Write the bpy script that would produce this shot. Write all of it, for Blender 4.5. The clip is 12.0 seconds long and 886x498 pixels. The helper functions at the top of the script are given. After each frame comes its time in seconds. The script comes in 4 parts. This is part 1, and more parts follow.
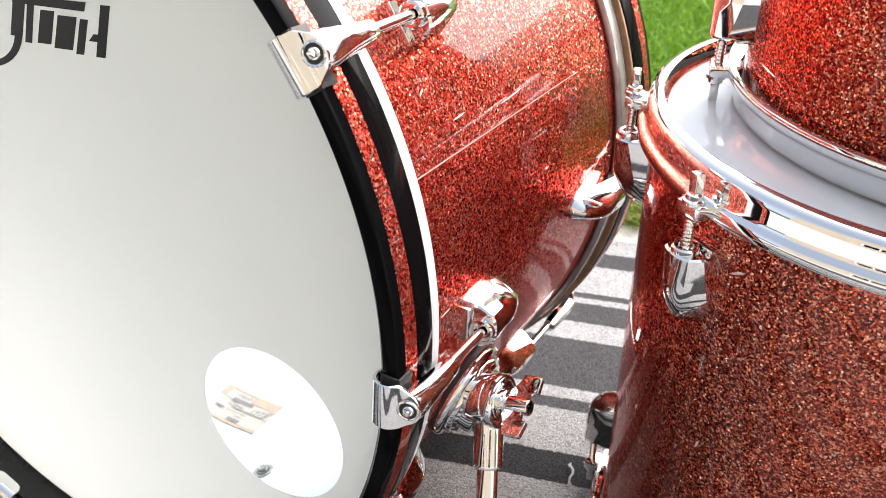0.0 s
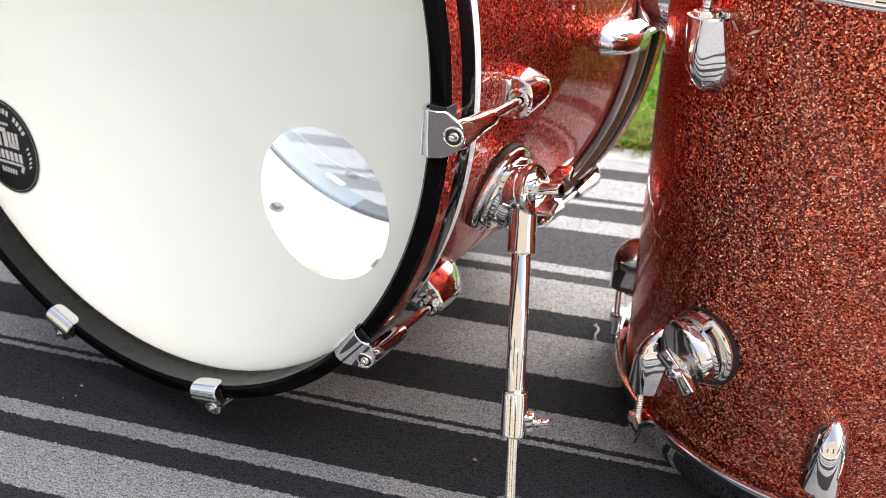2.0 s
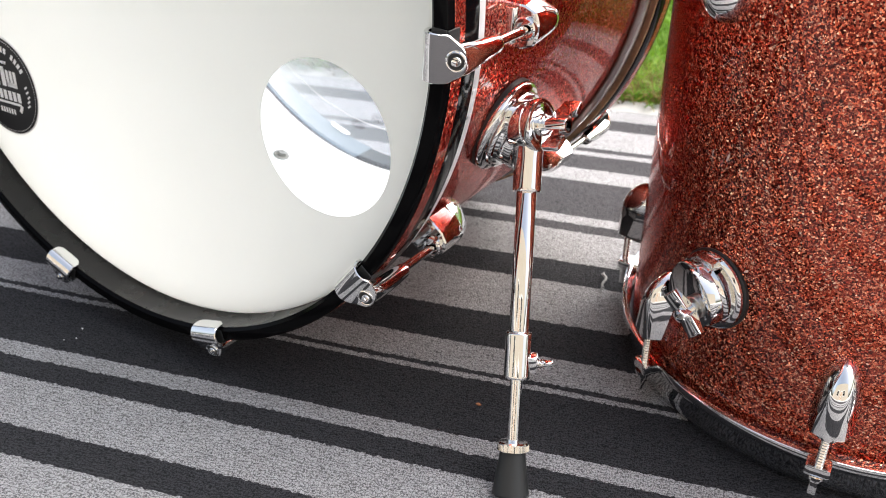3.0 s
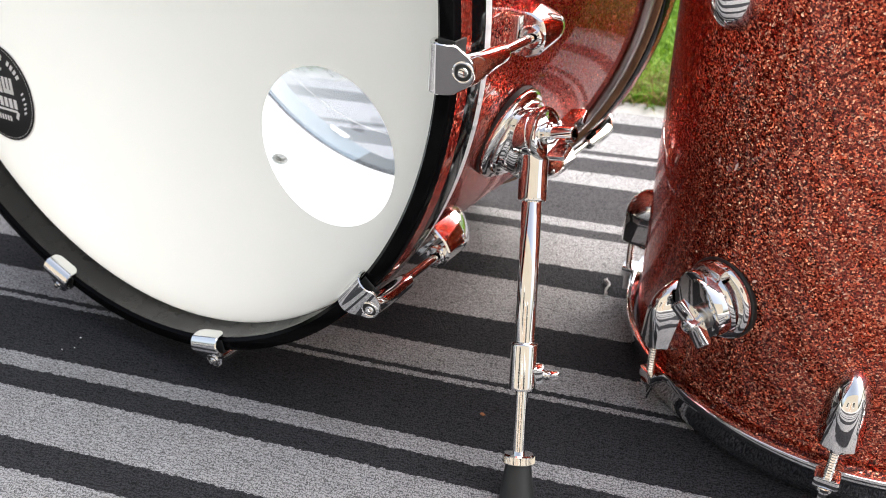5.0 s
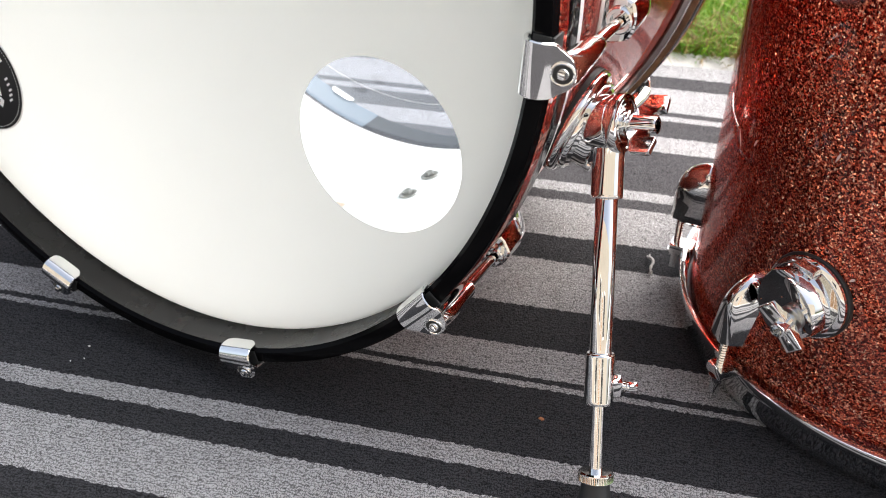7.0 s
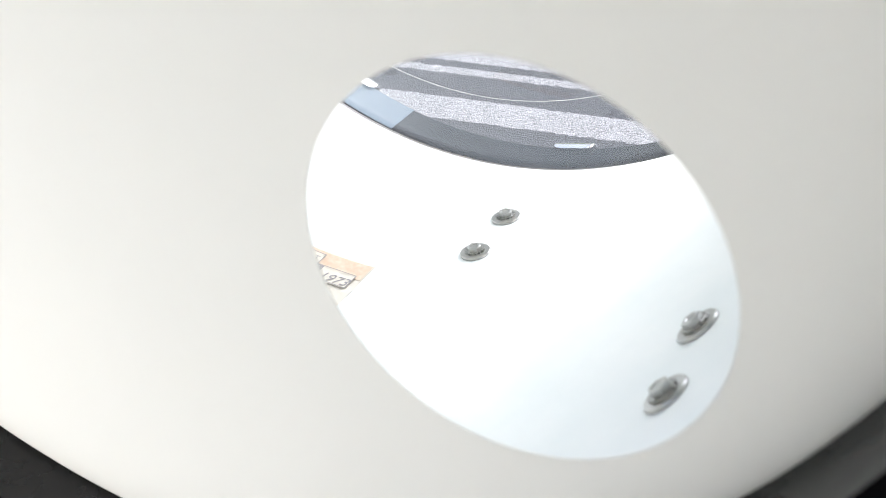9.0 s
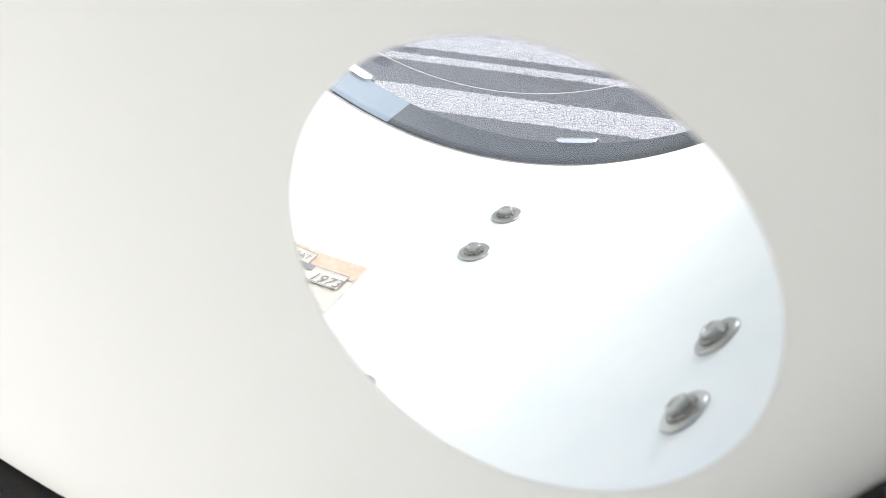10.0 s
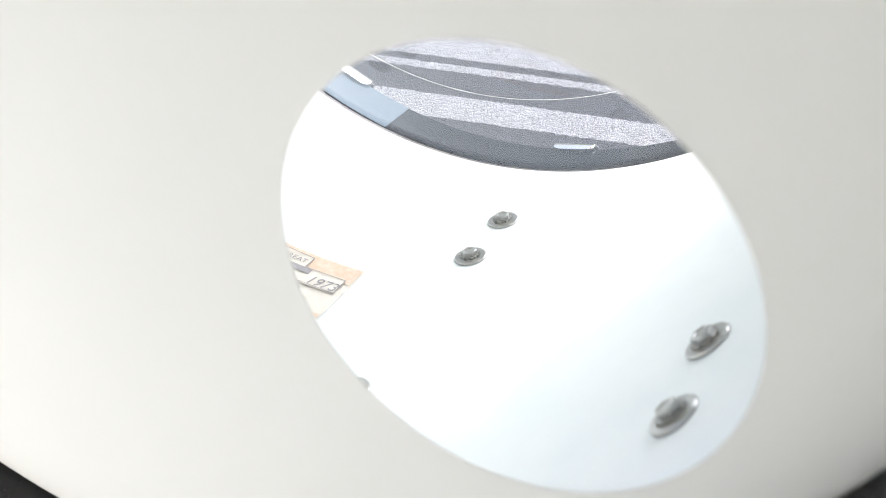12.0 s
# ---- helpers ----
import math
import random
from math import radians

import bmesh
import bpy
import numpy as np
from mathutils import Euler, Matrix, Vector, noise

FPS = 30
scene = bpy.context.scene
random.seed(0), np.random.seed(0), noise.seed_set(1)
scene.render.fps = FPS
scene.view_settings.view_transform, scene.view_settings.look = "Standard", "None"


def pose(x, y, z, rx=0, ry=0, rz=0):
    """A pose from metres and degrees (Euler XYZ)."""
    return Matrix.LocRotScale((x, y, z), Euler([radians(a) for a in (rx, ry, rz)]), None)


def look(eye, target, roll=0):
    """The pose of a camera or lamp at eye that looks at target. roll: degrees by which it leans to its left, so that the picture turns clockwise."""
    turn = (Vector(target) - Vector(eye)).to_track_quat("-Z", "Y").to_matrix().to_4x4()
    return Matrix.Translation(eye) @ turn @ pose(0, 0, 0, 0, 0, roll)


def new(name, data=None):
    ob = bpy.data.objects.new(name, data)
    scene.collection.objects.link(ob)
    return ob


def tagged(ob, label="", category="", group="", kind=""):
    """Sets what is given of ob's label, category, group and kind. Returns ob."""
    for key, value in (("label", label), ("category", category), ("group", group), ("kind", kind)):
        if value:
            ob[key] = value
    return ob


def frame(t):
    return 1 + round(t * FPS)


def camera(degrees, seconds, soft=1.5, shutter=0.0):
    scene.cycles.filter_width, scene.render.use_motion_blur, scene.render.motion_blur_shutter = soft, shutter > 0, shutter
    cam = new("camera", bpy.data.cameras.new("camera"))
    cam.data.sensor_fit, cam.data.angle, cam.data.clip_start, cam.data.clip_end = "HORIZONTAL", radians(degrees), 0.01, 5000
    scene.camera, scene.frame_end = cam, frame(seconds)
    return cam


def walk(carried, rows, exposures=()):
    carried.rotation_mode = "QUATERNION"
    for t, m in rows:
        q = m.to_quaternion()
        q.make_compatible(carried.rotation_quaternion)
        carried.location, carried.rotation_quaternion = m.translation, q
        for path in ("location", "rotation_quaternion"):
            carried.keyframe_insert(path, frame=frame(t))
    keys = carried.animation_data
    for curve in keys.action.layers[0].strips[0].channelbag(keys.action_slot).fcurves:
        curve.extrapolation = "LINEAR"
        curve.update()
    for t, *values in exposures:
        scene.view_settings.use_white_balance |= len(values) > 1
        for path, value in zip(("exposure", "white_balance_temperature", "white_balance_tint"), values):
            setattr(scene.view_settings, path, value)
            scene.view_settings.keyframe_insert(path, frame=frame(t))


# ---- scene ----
# ---------------------------------------------------------------- camera
cam = camera(52.29, 12.0, soft=0.85)
cam.data.dof.use_dof = True
cam.data.dof.focus_distance = 0.53
cam.data.dof.aperture_fstop = 14.0
walk(cam, [
    (0.0, pose(0.4855, -0.2952, 0.6141, 58.174, -0.230, 29.959)),
    (0.5, pose(0.5006, -0.3200, 0.5494, 61.350, -0.156, 30.868)),
    (1.0, pose(0.5220, -0.3591, 0.5317, 63.362, -0.346, 31.089)),
    (1.5, pose(0.5360, -0.3902, 0.5103, 62.130, -0.141, 30.694)),
    (2.0, pose(0.5393, -0.4110, 0.4941, 60.834, -0.198, 31.406)),
    (2.5, pose(0.5416, -0.4151, 0.4734, 59.932, -0.180, 32.150)),
    (3.0, pose(0.5433, -0.4071, 0.4678, 58.915, -0.196, 32.206)),
    (3.5, pose(0.5399, -0.4027, 0.4655, 58.593, -0.245, 31.975)),
    (5.5, pose(0.5219, -0.3985, 0.4812, 58.719, -0.201, 31.746)),
    (6.0, pose(0.4948, -0.3913, 0.5216, 60.619, -0.087, 29.626)),
    (6.5, pose(0.4666, -0.3896, 0.5120, 60.374, 0.027, 25.323)),
    (7.0, pose(0.4305, -0.3657, 0.4817, 53.792, -0.282, 28.416)),
    (7.5, pose(0.3849, -0.2983, 0.4595, 51.462, -0.195, 30.342)),
    (7.7, pose(0.3513, -0.2699, 0.4419, 51.723, -0.142, 29.987)),
    (9.3, pose(0.2359, -0.1135, 0.3472, 50.892, -1.100, 28.273)),
    (9.5, pose(0.2333, -0.1097, 0.3436, 51.019, -1.276, 28.502)),
    (10.0, pose(0.2315, -0.1103, 0.3444, 50.601, -1.203, 28.244)),
    (10.5, pose(0.2296, -0.1097, 0.3425, 50.603, -0.988, 28.345)),
    (11.0, pose(0.2308, -0.1100, 0.3423, 50.577, -1.114, 28.270)),
    (11.5, pose(0.2296, -0.1115, 0.3447, 50.518, -1.213, 28.177)),
    (12.0, pose(0.2350, -0.1108, 0.3448, 51.010, -1.435, 28.564)),
])

# ---------------------------------------------------------------- light
world = bpy.data.worlds.new("world")
scene.world = world
world.use_nodes = True
wn = world.node_tree.nodes
sky = wn.new("ShaderNodeTexSky")
sky.sky_type = "NISHITA"
sky.sun_disc = False
sky.sun_elevation = radians(49)
sky.sun_rotation = radians(32)
sky.air_density = 1.0
sky.dust_density = 7.0
cloud = wn.new("ShaderNodeHueSaturation")
cloud.inputs["Saturation"].default_value = 0.6
world.node_tree.links.new(sky.outputs[0], cloud.inputs["Color"])
world.node_tree.links.new(cloud.outputs[0], wn["Background"].inputs[0])
wn["Background"].inputs[1].default_value = 0.15
sun = new("sun", bpy.data.lights.new("sun", "SUN"))
sun.data.energy = 2.3
sun.data.angle = radians(84)
sun.data.color = (1.0, 0.99, 0.985)
sun.matrix_world = look((1.05, 1.75, 2.35), (0, 0, 0))
scene.view_settings.exposure = 1.50


# ---------------------------------------------------------------- materials
class Mat:
    """A node material with short calls to add and join nodes."""

    def __init__(self, name, base=(0.5, 0.5, 0.5), rough=0.5, metal=0.0):
        self.m = bpy.data.materials.new(name)
        self.m.use_nodes = True
        self.t = self.m.node_tree
        self.b = self.t.nodes["Principled BSDF"]
        self.out = self.t.nodes["Material Output"]
        self.b.inputs["Base Color"].default_value = (*base, 1)
        self.b.inputs["Roughness"].default_value = rough
        self.b.inputs["Metallic"].default_value = metal

    def n(self, kind, **k):
        node = self.t.nodes.new("ShaderNode" + kind)
        for key, v in k.items():
            if key in node.inputs:
                node.inputs[key].default_value = v
        return node

    def l(self, a, b):
        self.t.links.new(a, b)

    def coord(self):
        return self.n("TexCoord").outputs["Object"]

    def noise(self, scale, detail=4.0, rough=0.55):
        nz = self.n("TexNoise", Scale=scale, Detail=detail, Roughness=rough)
        self.l(self.coord(), nz.inputs["Vector"])
        return nz.outputs["Fac"]

    def ramp(self, fac, stops, hard=False):
        r = self.n("ValToRGB")
        e = r.color_ramp.elements
        r.color_ramp.interpolation = "CONSTANT" if hard else "LINEAR"
        for i, (p, c) in enumerate(stops):
            el = e[i] if i < 2 else e.new(p)
            el.position = p
            el.color = (*c, 1)
        self.l(fac, r.inputs["Fac"])
        return r.outputs["Color"]

    def rng(self, fac, a, b, lo=0.0, hi=1.0):
        r = self.n("MapRange")
        for i, v in enumerate((lo, hi, a, b)):
            r.inputs[i + 1].default_value = v
        self.l(fac, r.inputs[0])
        return r.outputs[0]

    def bump(self, fac, strength, dist):
        bp = self.n("Bump", Strength=strength, Distance=dist)
        self.l(fac, bp.inputs["Height"])
        return bp.outputs["Normal"]

    def mul(self, a, b, fac=1.0):
        x = self.t.nodes.new("ShaderNodeMix")
        x.data_type = "RGBA"
        x.blend_type = "MULTIPLY"
        x.inputs[0].default_value = fac
        self.l(a, x.inputs[6])
        self.l(b, x.inputs[7])
        return x.outputs[2]


def sparkle(name, grain, stops, tilt=1.2):
    """Glitter wrap: small metal flakes, each with its own tint and tilt, under clear plastic."""
    s = Mat(name, rough=0.20, metal=0.9)
    v = s.n("TexVoronoi", Scale=grain)
    s.l(s.coord(), v.inputs["Vector"])
    sep = s.n("SeparateColor")
    s.l(v.outputs["Color"], sep.inputs[0])
    col = s.ramp(sep.outputs[0], stops)
    wear = s.ramp(s.noise(9.0), [(0.3, (0.86, 0.86, 0.86)), (0.75, (1, 1, 1))])
    s.l(s.mul(col, wear), s.b.inputs["Base Color"])
    geo = s.n("NewGeometry")
    sub = s.n("VectorMath")
    sub.operation = "SUBTRACT"
    sub.inputs[1].default_value = (0.5, 0.5, 0.5)
    s.l(v.outputs["Color"], sub.inputs[0])
    sc = s.n("VectorMath")
    sc.operation = "SCALE"
    sc.inputs["Scale"].default_value = tilt
    s.l(sub.outputs[0], sc.inputs[0])
    add = s.n("VectorMath")
    add.operation = "ADD"
    s.l(geo.outputs["Normal"], add.inputs[0])
    s.l(sc.outputs[0], add.inputs[1])
    nor = s.n("VectorMath")
    nor.operation = "NORMALIZE"
    s.l(add.outputs[0], nor.inputs[0])
    s.l(nor.outputs[0], s.b.inputs["Normal"])
    s.b.inputs["Specular Tint"].default_value = (0.70, 0.17, 0.12, 1)
    s.b.inputs["Coat Weight"].default_value = 0.55
    s.b.inputs["Coat IOR"].default_value = 1.48
    s.l(s.rng(s.noise(30.0), 0.01, 0.035), s.b.inputs["Coat Roughness"])
    s.l(s.bump(s.noise(14.0, 2.0), 0.06, 0.002), s.b.inputs["Coat Normal"])
    return s.m


def chrome(name, base=(0.76, 0.76, 0.75), lo=0.02, hi=0.07):
    c = Mat(name, base, 0.05, 1.0)
    c.l(c.rng(c.noise(90.0), lo, hi, 0.35, 0.8), c.b.inputs["Roughness"])
    c.l(c.bump(c.noise(45.0, 2.0), 0.02, 0.001), c.b.inputs["Normal"])
    return c.m


SPARKLE = sparkle("red_glitter_wrap", 900.0, [(0.0, (0.05, 0.004, 0.004)), (0.34, (0.46, 0.036, 0.026)), (0.70, (0.90, 0.155, 0.105)), (0.90, (1.0, 0.42, 0.30)), (1.0, (1.0, 0.74, 0.60))], 0.60)
# same red wrap; the toms' shade and warm reflected light put into the flake colours
SPARKLE_TOM = sparkle("red_glitter_wrap_tom_light", 940.0, [(0.0, (0.045, 0.005, 0.004)), (0.40, (0.31, 0.036, 0.021)), (0.78, (0.70, 0.155, 0.082)), (0.95, (0.94, 0.42, 0.27)), (1.0, (1.0, 0.70, 0.54))], 0.65)
CHROME = chrome("chrome")
CHROME_WORN = chrome("worn_chrome", (0.70, 0.70, 0.69), 0.12, 0.22)
STEEL = chrome("worn_steel", (0.45, 0.45, 0.44), 0.28, 0.40)

_k = Mat("black_lacquer", (0.0030, 0.0030, 0.0034), 0.10)
_k.b.inputs["Specular IOR Level"].default_value = 0.03
_k.l(_k.rng(_k.noise(25.0), 0.05, 0.14, 0.3, 0.8), _k.b.inputs["Roughness"])
_k.l(_k.bump(_k.noise(18.0, 2.0), 0.05, 0.002), _k.b.inputs["Normal"])
BLACK = _k.m
_k = Mat("black_satin_paint", (0.0045, 0.0045, 0.0048), 0.30)
_k.b.inputs["Specular IOR Level"].default_value = 0.30
_k.l(_k.rng(_k.noise(40.0), 0.22, 0.36, 0.3, 0.8), _k.b.inputs["Roughness"])
_k.l(_k.bump(_k.noise(220.0), 0.08, 0.0004), _k.b.inputs["Normal"])
BLACK_SATIN = _k.m
_k = Mat("black_rubber", (0.012, 0.013, 0.013), 0.55)
_k.l(_k.bump(_k.noise(900.0), 0.2, 0.0004), _k.b.inputs["Normal"])
RUBBER = _k.m
_k = Mat("raw_wood_edge", (0.30, 0.17, 0.09), 0.5)
_k.l(_k.ramp(_k.noise(120.0), [(0.3, (0.22, 0.12, 0.06)), (0.7, (0.36, 0.22, 0.12))]), _k.b.inputs["Base Color"])
WOOD = _k.m
_k = Mat("white_head_rim", (0.72, 0.72, 0.72), 0.35)
_k.l(_k.ramp(_k.noise(60.0), [(0.3, (0.62, 0.62, 0.62)), (0.7, (0.78, 0.78, 0.78))]), _k.b.inputs["Base Color"])
RIM_WHITE = _k.m
SEAM = Mat("pale_pink_seam", (0.52, 0.27, 0.23), 0.3).m
_k = Mat("grey_head_rim", (0.36, 0.34, 0.34), 0.25, 0.6)
_k.l(_k.ramp(_k.noise(60.0), [(0.3, (0.32, 0.30, 0.30)), (0.7, (0.46, 0.44, 0.44))]), _k.b.inputs["Base Color"])
RIM_GREY = _k.m
_k = Mat("white_inner_paint", (0.80, 0.83, 0.85), 0.45)
_k.l(_k.ramp(_k.noise(22.0), [(0.3, (0.75, 0.80, 0.825)), (0.7, (0.81, 0.84, 0.86))]), _k.b.inputs["Base Color"])
_k.l(_k.bump(_k.noise(160.0), 0.08, 0.0005), _k.b.inputs["Normal"])
LINING = _k.m


def head_film(name, light, dark, through_part, rough=0.42):
    """White plastic film that lets part of the light through."""
    h = Mat(name, light, rough)
    col = h.ramp(h.noise(6.0, 3.0), [(0.3, dark), (0.7, light)])
    h.l(col, h.b.inputs["Base Color"])
    h.l(h.bump(h.noise(700.0), 0.05, 0.0002), h.b.inputs["Normal"])
    tr = h.n("BsdfTranslucent")
    h.l(col, tr.inputs["Color"])
    mx = h.n("MixShader", Fac=through_part)
    h.l(h.b.outputs[0], mx.inputs[1])
    h.l(tr.outputs[0], mx.inputs[2])
    h.l(mx.outputs[0], h.out.inputs["Surface"])
    return h.m


HEAD = head_film("white_drum_head", (0.865, 0.865, 0.822), (0.84, 0.84, 0.797), 0.37)
HEAD_TOM = head_film("coated_tom_head", (0.80, 0.85, 0.87), (0.77, 0.83, 0.85), 0.15, 0.08)

_k = Mat("clear_film")
_k.t.nodes.remove(_k.b)
_tp = _k.n("BsdfTransparent", Color=(0.68, 0.71, 0.77, 1))
_gl = _k.n("BsdfGlossy", Roughness=0.02)
_df = _k.n("BsdfTranslucent", Color=(0.60, 0.72, 0.88, 1))
_fr = _k.n("Fresnel", IOR=1.5)
_m1 = _k.n("MixShader", Fac=0.07)
_k.l(_tp.outputs[0], _m1.inputs[1])
_k.l(_df.outputs[0], _m1.inputs[2])
_m2 = _k.n("MixShader")
_k.l(_fr.outputs[0], _m2.inputs[0])
_k.l(_m1.outputs[0], _m2.inputs[1])
_k.l(_gl.outputs[0], _m2.inputs[2])
_k.l(_m2.outputs[0], _k.out.inputs["Surface"])
FILM = _k.m

_k = Mat("black_print", (0.006, 0.006, 0.0065), 0.35)
_k.b.inputs["Specular IOR Level"].default_value = 0.2
PRINT_BLACK = _k.m
_k = Mat("black_satin_paint", (0.0045, 0.0045, 0.0048), 0.30)
_k.b.inputs["Specular IOR Level"].default_value = 0.30
_k.l(_k.rng(_k.noise(40.0), 0.22, 0.36, 0.3, 0.8), _k.b.inputs["Roughness"])
_k.l(_k.bump(_k.noise(220.0), 0.08, 0.0004), _k.b.inputs["Normal"])
BLACK_SATIN = _k.m
PRINT_WHITE = Mat("white_print", (0.78, 0.78, 0.77), 0.4).m
_k = Mat("cream_paper", (0.78, 0.74, 0.66), 0.7)
_k.l(_k.ramp(_k.noise(150.0), [(0.3, (0.64, 0.61, 0.56)), (0.7, (0.72, 0.69, 0.64))]), _k.b.inputs["Base Color"])
PAPER = _k.m
_k = Mat("faded_orange_print", (0.72, 0.40, 0.22), 0.7)
_k.l(_k.ramp(_k.noise(300.0), [(0.35, (0.62, 0.47, 0.36)), (0.7, (0.68, 0.58, 0.49))]), _k.b.inputs["Base Color"])
PRINT_ORANGE = _k.m
PRINT_GREY = Mat("faded_grey_print", (0.30, 0.29, 0.31), 0.7).m

# striped rug
STRIPE_TURN = radians(15.3)
RUG_NEAR, RUG_FAR = -0.75, 0.625
_k = Mat("striped_carpet", rough=0.95)
_c = _k.coord()
_dot = _k.n("VectorMath")
_dot.operation = "DOT_PRODUCT"
_dot.inputs[1].default_value = (-math.sin(STRIPE_TURN), math.cos(STRIPE_TURN), 0)
_k.l(_c, _dot.inputs[0])
_nz = _k.noise(220.0, 3.0)
_ad = _k.n("Math")
_ad.operation = "MULTIPLY_ADD"
_ad.inputs[1].default_value = 0.0055
_k.l(_nz, _ad.inputs[0])
_k.l(_dot.outputs["Value"], _ad.inputs[2])
_edges = (-0.50, -0.46, -0.37, -0.34, -0.27, -0.215, -0.167, -0.137, -0.088, -0.065, -0.047, 0.0155, 0.0215, 0.030, 0.061, 0.113, 0.182, 0.217,
          0.282, 0.299, 0.315, 0.395, 0.428, 0.471, 0.479, 0.490, 0.553, 0.587)
# third colour: the dark stripe lifted, grazing light on the far stripes painted in
LIGHT, DARK, LIFTED_DARK = (0.425, 0.425, 0.436), (0.051, 0.0515, 0.057), (0.086, 0.084, 0.090)
_span = RUG_FAR + 0.05 - RUG_NEAR
# first stop: plain dark front end, added out of view to darken chrome reflections
_stops = [(0.0, LIFTED_DARK), (0.012, LIGHT)] + [((e + 0.0028 - RUG_NEAR) / _span, (DARK if e < 0.25 else LIFTED_DARK) if i % 2 == 0 else LIGHT) for i, e in enumerate(_edges)]
_col = _k.ramp(_k.rng(_ad.outputs[0], 0.0, 1.0, RUG_NEAR, RUG_FAR + 0.05), _stops, hard=True)
_dot2 = _k.n("VectorMath")
_dot2.operation = "DOT_PRODUCT"
_dot2.inputs[1].default_value = (math.cos(STRIPE_TURN), math.sin(STRIPE_TURN), 0)
_k.l(_c, _dot2.inputs[0])


def _loops(value, pitch, wander, scale):
    """Rows of loops: the height of |sin| along one way of the weave, a little uneven."""
    a = _k.n("Math")
    a.operation = "MULTIPLY_ADD"
    a.inputs[1].default_value = wander
    _k.l(_k.noise(scale, 3.0), a.inputs[0])
    _k.l(value, a.inputs[2])
    m = _k.n("Math")
    m.operation = "MULTIPLY"
    m.inputs[1].default_value = math.pi / pitch
    _k.l(a.outputs[0], m.inputs[0])
    w = _k.n("Math")
    w.operation = "SINE"
    _k.l(m.outputs[0], w.inputs[0])
    b = _k.n("Math")
    b.operation = "ABSOLUTE"
    _k.l(w.outputs[0], b.inputs[0])
    return b.outputs[0]


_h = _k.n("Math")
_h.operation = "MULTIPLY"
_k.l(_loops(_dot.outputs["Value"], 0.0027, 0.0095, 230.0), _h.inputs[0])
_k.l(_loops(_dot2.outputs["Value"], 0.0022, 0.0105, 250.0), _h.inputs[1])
# shade in the gaps between the loops, put into the colour by loop height
_gap_shade = _k.ramp(_h.outputs[0], [(0.0, (0.20, 0.20, 0.20)), (0.55, (1.0, 1.0, 1.0))])
_tone2 = _k.ramp(_k.noise(35.0, 5.0), [(0.3, (0.88, 0.875, 0.87)), (0.7, (1.0, 1.0, 1.0))])
_tone3 = _k.ramp(_k.noise(700.0, 2.0), [(0.3, (0.80, 0.79, 0.78)), (0.65, (1.0, 1.0, 1.0))])
_k.l(_k.mul(_k.mul(_k.mul(_col, _gap_shade), _tone2), _tone3), _k.b.inputs["Base Color"])
_k.l(_k.bump(_h.outputs[0], 0.6, 0.0016), _k.b.inputs["Normal"])
_k.b.inputs["Specular IOR Level"].default_value = 0.1
RUG = _k.m

_k = Mat("pale_concrete", (0.42, 0.41, 0.39), 0.85)
_k.l(_k.mul(_k.ramp(_k.noise(14.0, 6.0), [(0.3, (0.34, 0.335, 0.32)), (0.7, (0.48, 0.47, 0.455))]), _k.ramp(_k.noise(500.0), [(0.3, (0.7, 0.7, 0.7)), (0.7, (1, 1, 1))])), _k.b.inputs["Base Color"])
_k.l(_k.bump(_k.noise(300.0), 0.4, 0.002), _k.b.inputs["Normal"])
CONCRETE = _k.m
_k = Mat("warm_render", (0.30, 0.22, 0.16), 0.9)
_k.l(_k.ramp(_k.noise(3.0, 6.0), [(0.3, (0.27, 0.235, 0.19)), (0.7, (0.34, 0.30, 0.25))]), _k.b.inputs["Base Color"])
_k.l(_k.bump(_k.noise(120.0), 0.4, 0.004), _k.b.inputs["Normal"])
PLASTER = _k.m
_k = Mat("lawn_soil", (0.06, 0.09, 0.02), 0.95)
_k.l(_k.ramp(_k.noise(40.0, 8.0, 0.7), [(0.3, (0.030, 0.060, 0.006)), (0.55, (0.055, 0.120, 0.010)), (0.75, (0.095, 0.170, 0.018))]), _k.b.inputs["Base Color"])
_k.l(_k.bump(_k.noise(150.0), 0.8, 0.02), _k.b.inputs["Normal"])
LAWN = _k.m


def blade_mat(name, a, b, c):
    k = Mat(name, a, 0.55)
    k.b.inputs["Specular IOR Level"].default_value = 0.2
    geo = k.n("NewGeometry")
    col = k.ramp(geo.outputs["Random Per Island"], [(0.0, a), (0.5, b), (1.0, c)])
    k.l(col, k.b.inputs["Base Color"])
    tr = k.n("BsdfTranslucent")
    k.l(col, tr.inputs["Color"])
    mx = k.n("MixShader", Fac=0.35)
    k.l(k.b.outputs[0], mx.inputs[1])
    k.l(tr.outputs[0], mx.inputs[2])
    k.l(mx.outputs[0], k.out.inputs["Surface"])
    return k.m


PALE_BLUE = Mat("pale_blue_grey_lining", (0.045, 0.075, 0.10), 0.5).m
SCUFF = Mat("pale_scuff", (0.70, 0.55, 0.52), 0.4).m
GRASS = blade_mat("grass_blades", (0.06, 0.15, 0.008), (0.12, 0.26, 0.014), (0.22, 0.36, 0.03))
STRAW = blade_mat("dry_grass_blades", (0.10, 0.06, 0.025), (0.24, 0.17, 0.07), (0.22, 0.24, 0.05))
FLUFF = Mat("white_lint", (0.36, 0.36, 0.355), 0.9).m
LEAF = Mat("brown_leaf_bit", (0.30, 0.12, 0.05), 0.8).m


